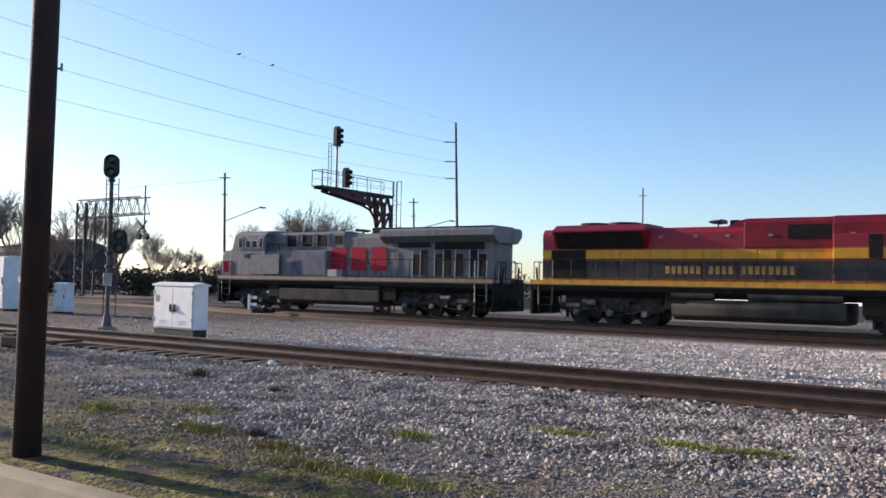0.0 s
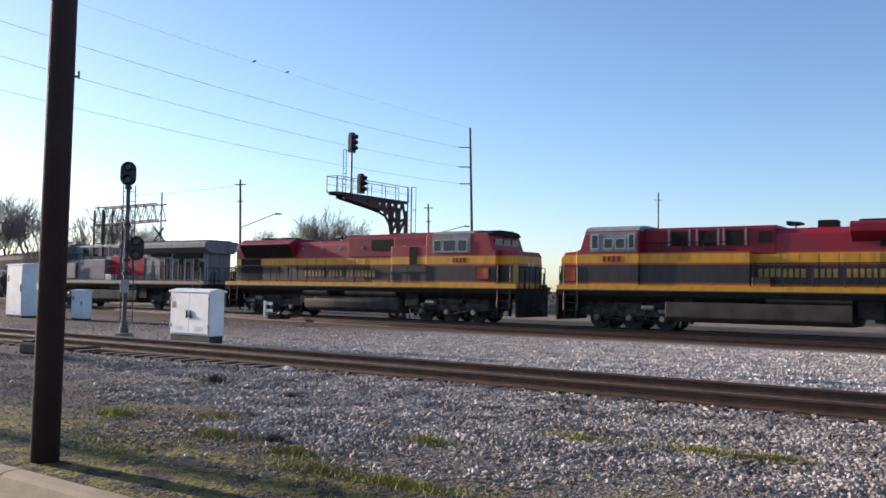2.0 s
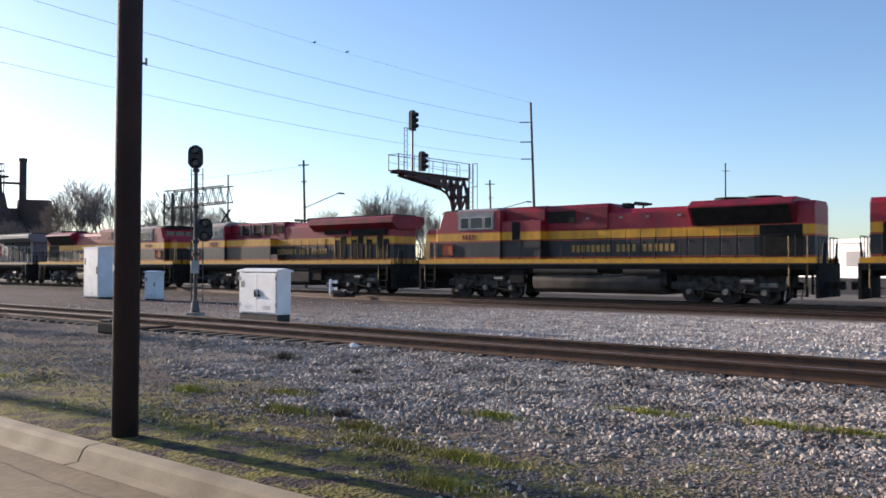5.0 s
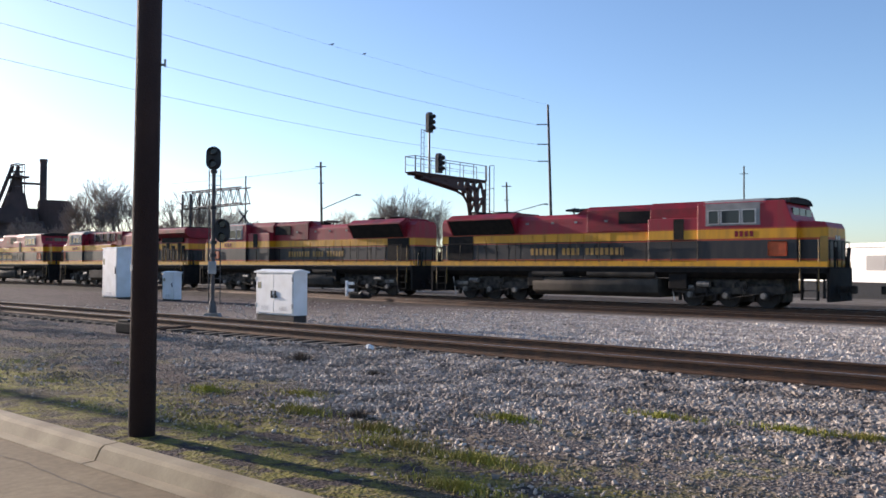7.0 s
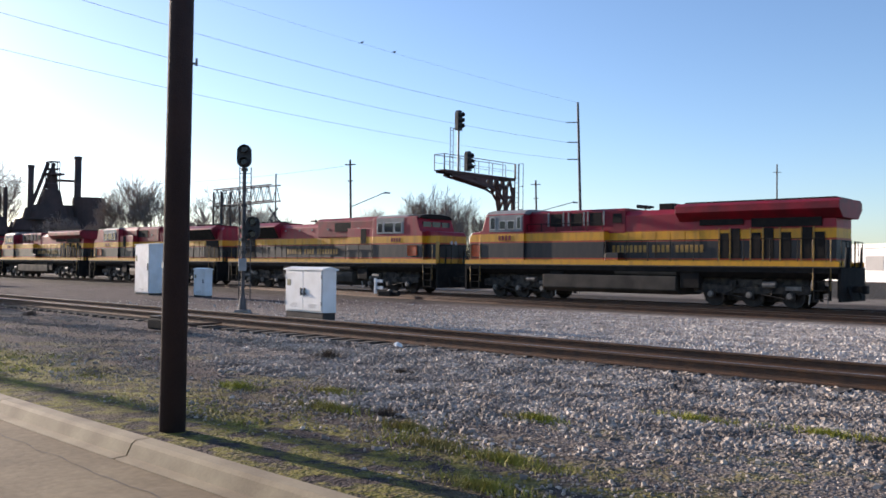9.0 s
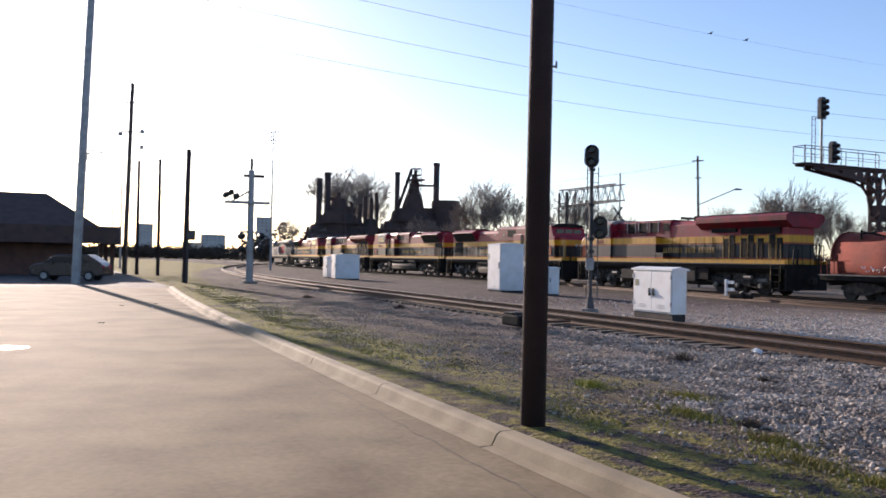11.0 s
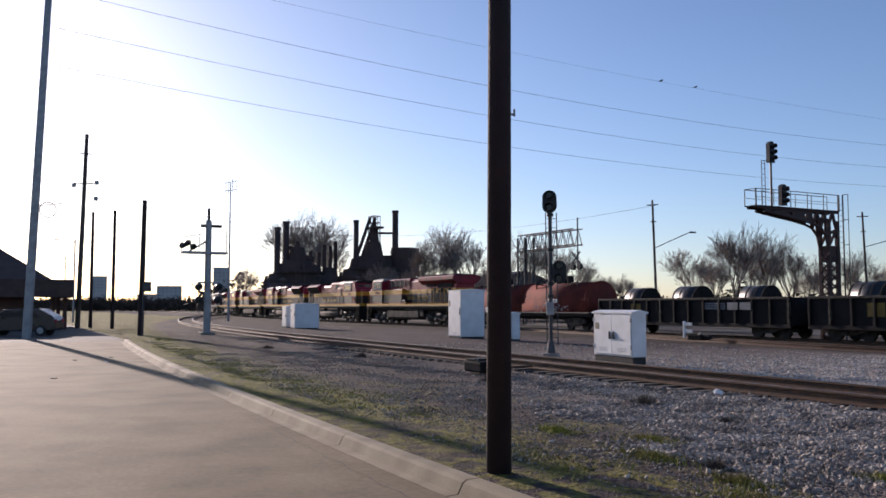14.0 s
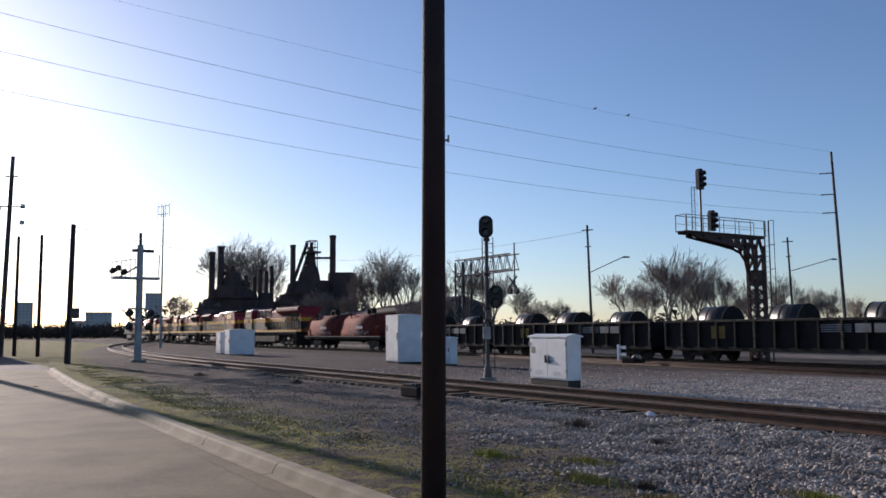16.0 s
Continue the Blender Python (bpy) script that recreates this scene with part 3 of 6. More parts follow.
def truck(parent, cx, axles, r=0.51):
    bm = B()
    lo, hi = cx + axles[0] - 0.9, cx + axles[-1] + 0.9
    for s in (-1, 1):
        prof = [(lo, 0.62), (lo, 0.92), (lo + 0.4, 1.0), (cx - 0.5, 0.86), (cx + 0.5, 0.86), (hi - 0.4, 1.0), (hi, 0.92), (hi, 0.62), (hi - 0.5, 0.58), (lo + 0.5, 0.58)]
        y = s * 1.08
        prism(bm, prof, y - 0.09, y + 0.09, "y", 0.02)
        for a in axles:
            box(bm, cx + a - 0.22, cx + a + 0.22, y - 0.13 if s < 0 else y, y if s < 0 else y + 0.13, 0.34, 0.72, 0.03)
            for d in (-0.33, 0.33):
                rod(bm, (cx + a + d, y, 0.55), (cx + a + d, y, 1.0), 0.085, n=10)
        for a in axles[:-1]:
            rod(bm, (cx + a + 0.5, y + s * 0.12, 0.95), (cx + a + 1.3, y + s * 0.12, 0.45), 0.04, n=6)
            box(bm, cx + a + 0.62, cx + a + 0.95, y + s * 0.05 - 0.1, y + s * 0.05 + 0.1, 0.8, 1.12, 0.03)
    box(bm, cx - 0.6, cx + 0.6, -1.1, 1.1, 0.62, 1.2, 0.04)
    # solid bolster and motor blocks, oversized to keep the underside dark
    box(bm, lo + 0.15, hi - 0.15, -0.92, 0.92, 0.70, 1.27, 0.04)
    box(bm, lo + 0.3, hi - 0.3, -0.62, 0.62, 0.24, 0.75, 0.04)
    for s in (-1, 1):
        for a in axles:
            box(bm, cx + a - 0.62, cx + a - 0.5, s * 1.0 - 0.1, s * 1.0 + 0.1, 0.25, 0.75, 0.02)
    t = part("truck", bm, M_truck, parent, "grimy cast steel truck frame")
    for a in axles:
        wheelset(t, cx + a, r)
    for s in (-1, 1):
        for a in axles:
            part("journal_cap", rod(B(), (cx + a, s * 1.21, 0.52), (cx + a, s * 1.31, 0.52), 0.15, 0.12, 12), M_palesteel, t, "round axle cap, pale to suggest sun on it")
        for a in axles[:-1]:
            part("brake_rod", rod(rod(B(), (cx + a + 0.25, s * 1.26, 0.40), (cx + a + 1.35, s * 1.26, 0.58), 0.032, n=6), (cx + a + 0.85, s * 1.26, 0.48), (cx + a + 0.8, s * 1.26, 0.98), 0.028, n=6), M_truck, t)
        part("side_bearer", box(B(), lo + 0.35, lo + 1.1, s * 1.2 - 0.05, s * 1.2 + 0.05, 0.74, 0.92, 0.02), M_palesteel, t)
        part("brake_cylinder", rod(B(), (cx - 1.3, s * 1.28, 0.98), (cx - 0.7, s * 1.28, 0.98), 0.13, n=12), M_palesteel, t)
        part("sand_pipe", rod(B(), (lo + 0.1, s * 1.1, 0.2), (lo - 0.05, s * 1.15, 1.2), 0.03, n=6), M_bright, t, "pale sand pipe")
    return t


def railing(parent, x0, x1, y, z0, h, n, material, name="handrail"):
    bm = B()
    for i in range(n + 1):
        x = x0 + (x1 - x0) * i / n
        rod(bm, (x, y, z0), (x, y, z0 + h), 0.022, n=6)
    rod(bm, (x0, y, z0 + h), (x1, y, z0 + h), 0.022, n=6)
    return part(name, bm, material, parent)


def lettering(parent, x0, x1, z0, z1, y, words, material, label):
    """Plain bars in place of a company's name: one bar a letter."""
    total = sum(words) + len(words) - 1
    step = (x1 - x0) / total
    k = 0
    for w in words:
        bm = B()
        for _ in range(w):
            box(bm, x0 + k * step + step * 0.16, x0 + k * step + step * 0.80, y - 0.006, y + 0.006, z0, z1)
            k += 1
        k += 1
        part("lettering", bm, material, parent, label)


def ends(t, L, paint):
    """Pilots, couplers, steps, hoses and end rails at both ends."""
    # added black boxes stand in for the shade between trucks and tank
    for x, w in ((-3.7, 0.5), (4.2 if paint is M_livery else 5.6, 0.45)):
        for q in (-1, 1):
            part("equipment_box", box(B(), x - w, x + w, q * 1.2 - 0.22, q * 1.2 + 0.22, 0.75, 1.5, 0.03), M_dark, t, "black underfloor box added to fill the dark underside")
    for s in (-1, 1):
        x = s * L
        pb = B()
        prism(pb, [(-1.5, 0.35), (1.5, 0.35), (1.5, 1.74), (-1.5, 1.74)], x - 0.06, x + 0.06)
        part("pilot", pb, M_dark, t, "black steel pilot plate")
        cb = B()
        box(cb, min(x, x + s * 0.55), max(x, x + s * 0.55), -0.12, 0.12, 0.72, 0.98, 0.03)
        box(cb, min(x + s * 0.45, x + s * 0.68), max(x + s * 0.45, x + s * 0.68), -0.17, 0.17, 0.68, 1.02, 0.05)
        part("coupler", cb, M_truck, t)
        for q in (-1, 1):
            sb = B()
            for k in range(4):
                box(sb, x - s * 0.75 - 0.3, x - s * 0.75 + 0.3, q * 1.42 - 0.12, q * 1.42 + 0.12, 0.42 + k * 0.36, 0.45 + k * 0.36)
            for d in (-0.32, 0.32):
                box(sb, x - s * 0.75 + d - 0.02, x - s * 0.75 + d + 0.02, q * 1.42 - 0.13, q * 1.42 + 0.13, 0.40, 1.8)
            part("steps", sb, M_dark, t)
            rb = B()
            for d in (-0.38, 0.38):
                rod(rb, (x - s * 0.75 + d, q * 1.52, 0.8), (x - s * 0.75 + d, q * 1.52, 2.85), 0.02, n=6)
            part("grab_rail", rb, M_whitedirt if paint is M_grey else M_brass, t, "pale grab rails by the steps")
        for q in (-1, 1):
            eb = B()
            for yy in (0.3, 0.75, 1.3):
                rod(eb, (x, q * yy, 1.74), (x, q * yy, 2.8), 0.022, n=6)
            rod(eb, (x, q * 0.3, 2.8), (x, q * 1.3, 2.8), 0.022, n=6)
            part("end_rail", eb, M_dark, t)
        for yy in (-0.6, -0.5, 0.5, 0.6, 0.72):
            part("hose", rod(B(), (x + s * 0.05, yy, 1.0), (x + s * 0.22, yy, 0.45), 0.025, n=6), M_rubber, t, "black air hose")
        for yy in (-0.85, 0.7, 1.0):
            part("cable", rod(B(), (x + s * 0.05, yy, 1.7), (x + s * 0.12, yy, 2.55), 0.05, n=6), M_rubber, t, "black jumper cable")


def windows(t, rows, y, frame_mat, name="cab_window"):
    for x0, x1, z0, z1 in rows:
        f = B()
        d = 0.035
        s = 1 if y > 0 else -1
        for a in ((x0 - d, x1 + d, z1, z1 + d), (x0 - d, x1 + d, z0 - d, z0), (x0 - d, x0, z0, z1), (x1, x1 + d, z0, z1)):
            box(f, a[0], a[1], y - 0.02, y + 0.02, a[2], a[3])
        w = part(name, f, frame_mat, t)
        part("pane", box(B(), x0, x1, y - 0.008, y + 0.004, z0, z1), M_glass, w, "dark tinted cab glass")


def door_row(t, xs, z0, z1, y, paint, w):
    for x in xs:
        d = part("hood_door", box(B(), x + 0.02, x + w - 0.02, y - 0.018, y + 0.018, z0, z1, 0.008), paint, t)
        part("latch", box(B(), x + w - 0.14, x + w - 0.08, y - 0.035, y + 0.035, (z0 + z1) / 2, (z0 + z1) / 2 + 0.1), M_dark, d)


def loco_a(m, label, brand=True):
    """Six-axle diesel with a flared rear radiator and rounded tank; its cab points to +x."""
    t = thing("diesel_locomotive", label, "locomotive", m, "train of locomotives")
    P = M_livery
    L = 10.85
    part("underframe", prism(B(), [(-1.2, 1.25), (1.2, 1.25), (1.5, 1.5), (1.5, 1.74), (-1.5, 1.74), (-1.5, 1.5)], -L, L), M_dark, t, "black steel underframe")
    for s in (-1, 1):
        part("sill", box(B(), -L, L, s * 1.54 - 0.03, s * 1.54 + 0.03, 1.70, 1.96), P, t, "yellow walkway edge")
    # hoods
    body = [(-0.92, 1.74), (0.92, 1.74), (0.92, 4.1), (0.72, 4.32), (-0.72, 4.32), (-0.92, 4.1)]
    part("engine_hood", prism(B(), body, -10.6, 5.3, bev=0.02), P, t)
    wing = [(-0.96, 3.42), (0.96, 3.42), (1.42, 4.16), (1.42, 4.24), (0.95, 4.5), (-0.95, 4.5), (-1.42, 4.24), (-1.42, 4.16)]
    part("radiator_wing", prism(B(), wing, -9.85, -5.2, bev=0.03), M_red, t, "flared dark red radiator hood")
    for s in (-1, 1):
        part("radiator_grille", prism(B(), [(s * 0.965, 3.41), (s * 1.425, 4.15), (s * 1.44, 4.15), (s * 0.985, 3.40)], -9.7, -5.35), M_dark, t, "black radiator intake grille")
        part("air_filter_grille", box(B(), 0.9, 2.6, s * 0.985 - 0.02, s * 0.985 + 0.02, 3.74, 4.32), M_dark, t, "black intake screen")
        part("louvre", box(B(), 4.0, 4.5, s * 1.41 - 0.012, s * 1.41 + 0.012, 2.95, 3.86), M_dark, t, "dark upright louvre")
        part("rear_opening", box(B(), -10.1, -8.3, s * 0.93 - 0.02, s * 0.93 + 0.02, 2.05, 3.35), M_dark, t, "black equipment screen")
        door_row(t, [-8.1 + 0.78 * i for i in range(11)], 2.05, 3.30, s * 0.925, P, 0.74)
        part("blower_panel", box(B(), 2.7, 5.4, s * 1.15 - 0.25, s * 1.15 + 0.25, 1.96, 3.9, 0.03), P, t)
        lettering(t, -4.4, 1.2, 2.30, 2.64, s * 0.95, (6, 4, 8), M_gold, "gold lettering drawn as plain bars")
    part("brake_hood", prism(B(), [(-0.98, 3.4), (0.98, 3.4), (0.98, 4.44), (0.78, 4.62), (-0.78, 4.62), (-0.98, 4.44)], -0.9, 2.7, bev=0.02), M_red, t)
    part("hood_slope", prism(B(), [(-1.7, 4.2), (-0.9, 4.2), (-0.9, 4.60), (-1.05, 4.58), (-1.7, 4.30)], -0.76, 0.76, "y", 0.01), M_red, t)
    for s in (-1, 1):
        for x in (-4.6, -3.0, -1.6, 0.2, 3.4):
            part("lifting_lug", box(B(), x - 0.09, x + 0.09, s * (0.93 if x < -0.9 else 0.995 if x < 2.6 else 1.115) - 0.012, s * (0.93 if x < -0.9 else 0.995 if x < 2.6 else 1.115) + 0.012, 3.86, 3.96), M_dullwhite, t, "small pale lifting lug")
    part("equipment_hood", prism(B(), [(-1.1, 3.4), (1.1, 3.4), (1.1, 4.36), (0.88, 4.64), (-0.88, 4.64), (-1.1, 4.36)], 2.65, 5.3, bev=0.02), M_red, t)
    for x in (-8.2, -6.7):
        part("roof_fan", rod(B(), (x, 0, 4.45), (x, 0, 4.62), 0.75, n=24), M_dark, t, "black round roof fan")
    part("exhaust_stack", box(B(), -1.7, -1.3, -0.3, 0.3, 4.3, 4.62, 0.03), M_dark, t)
    hb = B()
    for yy in (-0.3, 0.0, 0.3):
        rod(hb, (-2.6, yy, 4.55), (-2.0, yy, 4.58), 0.05, 0.09, n=8)
    rod(hb, (-2.3, 0, 4.3), (-2.3, 0, 4.55), 0.04, n=6)
    box(hb, -2.35, -2.25, -0.4, 0.4, 4.48, 4.56)
    part("horn", hb, M_black, t, "black five-chime air horn")
    # cab and nose
    cabprof = [(5.2, 1.74), (9.6, 1.74), (9.6, 3.60), (9.42, 3.66), (9.1, 4.5), (5.2, 4.5)]
    part("cab", prism(B(), cabprof, -1.5, 1.5, "y", 0.03), P, t)
    part("cab_roof", prism(B(), [(-1.53, 4.40), (1.53, 4.40), (1.28, 4.60), (0.6, 4.68), (-0.6, 4.68), (-1.28, 4.60)], 5.5, 8.2, bev=0.02), M_cabroof, t, "pale grey cab roof")
    part("cab_brow", prism(B(), [(-1.48, 4.38), (1.48, 4.38), (1.22, 4.58), (0.6, 4.66), (-0.6, 4.66), (-1.22, 4.58)], 8.2, 9.3, bev=0.02), M_dark, t, "dark brow over the windscreen")
    part("nose", prism(B(), [(9.5, 1.74), (10.75, 1.74), (10.75, 3.35), (10.6, 3.58), (9.5, 3.66)], -1.15, 1.15, "y", 0.05), P, t)
    for s in (-1, 1):
        part("window_panel", box(B(), 5.6, 8.05, s * 1.508 - 0.008, s * 1.508 + 0.008, 3.50, 4.46), M_cabroof, t, "pale grey upper cab side")
        windows(t, [(5.75, 6.2, 3.60, 4.14), (6.35, 7.15, 3.60, 4.14), (7.3, 7.85, 3.60, 4.14)], s * 1.53, M_whitedirt)
        part("nose_edge", box(B(), 10.42, 10.74, s * 1.155 - 0.01, s * 1.155 + 0.01, 1.98, 3.0), M_gold, t, "yellow band turned down at the nose")
        lettering(t, 6.9, 7.8, 3.02, 3.26, s * 1.512, (4,), M_red, "number shown as plain dark red bars")
        part("emblem", box(B(), 8.4, 9.2, s * 1.515 - 0.01, s * 1.515 + 0.01, 2.2, 2.8, 0.05), M_orange, t, "orange shield emblem")
    for yy in (-0.18, 0.18):
        part("headlight", rod(B(), (10.73, yy, 2.95), (10.78, yy, 2.95), 0.1, n=12), M_bright, t, "round headlight")
    for yy in (-0.8, 0.0, 0.8):
        part("windscreen", box(B(), 9.26, 9.33, yy - 0.34, yy + 0.34, 3.76, 4.2), M_glass, t)
    # tank, reservoirs
    tk = [(1.05, 0.34), (1.38, 0.55), (1.45, 0.9), (1.38, 1.2), (-1.38, 1.2), (-1.45, 0.9), (-1.38, 0.55), (-1.05, 0.34)]
    smooth(part("fuel_tank", prism(B(), tk, -3.9, 3.2, bev=0.04), M_tank, t, "dusty dark grey fuel tank"))
    for s in (-1, 1):
        for a, b in ((-3.9, -2.0), (-0.6, 3.1)):
            part("air_reservoir", rod(B(), (a, s * 1.32, 1.42), (b, s * 1.32, 1.42), 0.19, n=16), M_tank, t)
        railing(t, -10.0, 5.2, s * 1.52, 1.96, 0.95, 12, M_dark)
    truck(t, -6.9, (-1.7, 0, 1.7))
    truck(t, 6.4, (-1.7, 0, 1.7))
    ends(t, L, P)
    return t


def loco_b(m, label, paint, grey=False):
    """Six-axle diesel with a wide overhanging radiator and box tank; its cab points to +x."""
    t = thing("diesel_locomotive", label, "locomotive", m, "train of locomotives")
    L = 10.75
    RD = paint if grey else M_red
    part("underframe", prism(B(), [(-1.2, 1.25), (1.2, 1.25), (1.5, 1.5), (1.5, 1.74), (-1.5, 1.74), (-1.5, 1.5)], -L, L), M_dark, t, "black steel underframe")
    for s in (-1, 1):
        part("sill", box(B(), -L, L, s * 1.54 - 0.03, s * 1.54 + 0.03, 1.70, 1.96), paint, t, "painted walkway edge")
    part("engine_hood", prism(B(), [(-0.92, 1.74), (0.92, 1.74), (0.92, 4.12), (0.7, 4.36), (-0.7, 4.36), (-0.92, 4.12)], -10.4, 4.2, bev=0.02), paint, t)
    part("inverter_hood", prism(B(), [(-1.38, 1.74), (1.38, 1.74), (1.38, 3.42), (-1.38, 3.42)], 1.2, 6.5, bev=0.02), paint, t)
    part("upper_hood", prism(B(), [(-0.95, 3.3), (0.95, 3.3), (0.95, 4.4), (0.8, 4.5), (-0.8, 4.5), (-0.95, 4.4)], 0.2, 6.5, bev=0.02), RD, t)
    part("radiator", prism(B(), [(-0.95, 3.75), (0.95, 3.75), (1.42, 4.12), (1.42, 4.42), (1.2, 4.54), (-1.2, 4.54), (-1.42, 4.42), (-1.42, 4.12)], -10.7, -2.9, bev=0.02), RD, t, "wide overhanging radiator housing")
    part("radiator_top", box(B(), -10.4, -3.2, -1.0, 1.0, 4.53, 4.62, 0.02), M_dark, t)
    for s in (-1, 1):
        part("radiator_grille", box(B(), -9.8, -6.6, s * 0.97 - 0.06, s * 0.97 + 0.06, 3.44, 3.86), M_dark, t, "black radiator grille under the overhang")
        part("radiator_grille", box(B(), -6.2, -4.0, s * 0.97 - 0.06, s * 0.97 + 0.06, 3.56, 3.86), M_dark, t, "black radiator grille under the overhang")
        for x in (2.0, 3.25, 4.6):
            part("side_window", box(B(), x - 0.38, x + 0.38, s * 0.96 - 0.01, s * 0.96 + 0.01, 3.68, 4.32), M_dark, t, "dark louvred panel")
        for x in (1.5, 2.5, 2.75, 3.75, 4.1, 5.1):
            part("rib", box(B(), x - 0.045, x + 0.045, s * 0.97 - 0.02, s * 0.97 + 0.02, 3.7, 4.4), M_cabroof if not grey else paint, t, "pale upright rib")
        part("vent", box(B(), 0.4, 0.95, s * 0.965 - 0.01, s * 0.965 + 0.01, 3.8, 4.25), M_dark, t, "black square vent")
        door_row(t, [-4.0 + 0.8 * i for i in range(6)], 2.05, 3.30, s * 0.925, paint, 0.76)
        for i, x in enumerate((-9.7, -9.15, -8.2, -7.4, -6.8, -5.8, -5.25)):
            d = part("louvred_door", box(B(), x - 0.22, x + 0.22, s * 0.945 - 0.02, s * 0.945 + 0.02, 2.1, 3.4 if i % 2 else 3.2, 0.01), M_dark, t, "black louvred door")
            part("door_edge", box(B(), x + 0.24, x + 0.29, s * 0.955 - 0.02, s * 0.955 + 0.02, 2.0, 3.42), M_whitedirt if grey else M_gold, d, "pale door edge")
        if grey:
            part("blue_panel", box(B(), 1.3, 4.2, s * 1.385 - 0.012, s * 1.385 + 0.012, 2.05, 3.36), M_blue, t, "dark blue weathered patch")
            part("cab_panel", box(B(), 5.1, 7.7, s * 1.51 - 0.012, s * 1.51 + 0.012, 2.05, 3.2, 0.01), M_greyp, t, "paler grey access panel")
            for x in (-2.5, -0.95, 0.6):
                yl = s * 0.955
                part("lettering", box(B(), x - 0.58, x + 0.58, yl - 0.008, yl + 0.008, 2.3, 3.6, 0.004), M_redletter, t, "large red block in place of a letter")
        else:
            lettering(t, -4.2, 1.0, 2.36, 2.70, s * 0.955, (6, 4, 8), M_gold, "gold lettering drawn as plain bars")
        railing(t, -10.2, 1.0, s * 1.52, 1.96, 0.95, 9, M_dark)
        railing(t, 1.3, 6.3, s * 1.34, 3.42, 0.4, 5, M_dark)
        part("step_box", box(B(), 0.3, 1.1, s * 1.2 - 0.25, s * 1.2 + 0.25, 1.96, 2.35, 0.02), M_whitedirt if grey else paint, t)
    cabprof = [(6.4, 1.74), (9.7, 1.74), (9.7, 3.50), (9.5, 3.58), (9.2, 4.40), (6.4, 4.40)]
    part("cab", prism(B(), cabprof, -1.5, 1.5, "y", 0.03), paint, t)
    part("cab_roof", prism(B(), [(-1.53, 4.28), (1.53, 4.28), (1.3, 4.54), (0.8, 4.64), (-0.8, 4.64), (-1.3, 4.54)], 6.4, 9.24, bev=0.02), M_cabroof if not grey else paint, t, "pale grey cab roof")
    part("nose", prism(B(), [(9.6, 1.74), (10.7, 1.74), (10.7, 3.2), (10.45, 3.46), (9.6, 3.52)], -1.3, 1.3, "y", 0.06), paint, t)
    for s in (-1, 1):
        part("window_panel", box(B(), 6.5, 8.95, s * 1.508 - 0.008, s * 1.508 + 0.008, 3.46, 4.34), M_greyp if grey else M_cabroof, t, "pale grey upper cab side")
        windows(t, [(6.62, 6.88, 3.62, 4.2), (7.1, 7.55, 3.62, 4.02), (7.72, 8.15, 3.62, 4.02), (8.5, 8.82, 3.62, 4.2)], s * 1.53, M_whitedirt)
        lettering(t, 7.3, 8.3, 3.0, 3.26, s * 1.512, (4,), M_dark if grey else M_red, "number shown as plain bars")
        part("emblem", box(B(), 9.82, 10.45, s * 1.31 - 0.012, s * 1.31 + 0.012, 2.15, 2.82, 0.05), M_orange if not grey else M_redletter, t, "orange shield emblem")
    for yy in (-0.18, 0.18):
        part("headlight", rod(B(), (10.68, yy, 2.95), (10.73, yy, 2.95), 0.1, n=12), M_bright, t, "round headlight")
    for yy in (-0.7, 0.7):
        part("windscreen", box(B(), 9.38, 9.45, yy - 0.5, yy + 0.5, 3.72, 4.15), M_glass, t)
    part("exhaust_stack", box(B(), -2.2, -1.4, -0.35, 0.35, 4.3, 4.68, 0.03), M_dark, t)
    hb = B()
    for yy in (-0.3, 0.0, 0.3):
        rod(hb, (-0.7, yy, 4.58), (-0.1, yy, 4.6), 0.05, 0.09, n=8)
    rod(hb, (-0.4, 0, 4.3), (-0.4, 0, 4.58), 0.04, n=6)
    box(hb, -0.45, -0.35, -0.4, 0.4, 4.5, 4.58)
    part("horn", hb, M_black, t, "black air horn")
    tk = [(1.1, 0.42), (1.45, 0.62), (1.45, 1.28), (-1.45, 1.28), (-1.45, 0.62), (-1.1, 0.42)]
    part("fuel_tank", prism(B(), tk, -3.0, 5.1, bev=0.05), M_tank, t, "dusty grey fuel tank")
    for s in (-1, 1):
        part("air_reservoir", rod(B(), (-3.0, s * 1.3, 1.46), (0.5, s * 1.3, 1.46), 0.16, n=14), M_tank, t)
    truck(t, -6.6, (-1.9, 0, 1.9))
    truck(t, 7.0, (-1.7, 0, 1.7))
    ends(t, L, paint)
    return t


def freight_truck(parent, cx):
    bm = B()
    for s in (-1, 1):
        prism(bm, [(cx - 1.25, 0.52), (cx - 1.25, 0.7), (cx - 0.45, 0.95), (cx + 0.45, 0.95), (cx + 1.25, 0.7), (cx + 1.25, 0.52), (cx + 0.9, 0.46), (cx + 0.35, 0.28), (cx - 0.35, 0.28), (cx - 0.9, 0.46)], s * 1.0 - 0.08, s * 1.0 + 0.08, "y", 0.02)
        for d in (-0.16, 0, 0.16):
            rod(bm, (cx + d, s * 1.0, 0.35), (cx + d, s * 1.0, 0.8), 0.07, n=8)
    box(bm, cx - 0.2, cx + 0.2, -1.05, 1.05, 0.5, 0.85, 0.03)
    t = part("truck", bm, M_truck, parent, "rusty freight truck")
    for a in (-0.89, 0.89):
        wheelset(t, cx + a, 0.42)


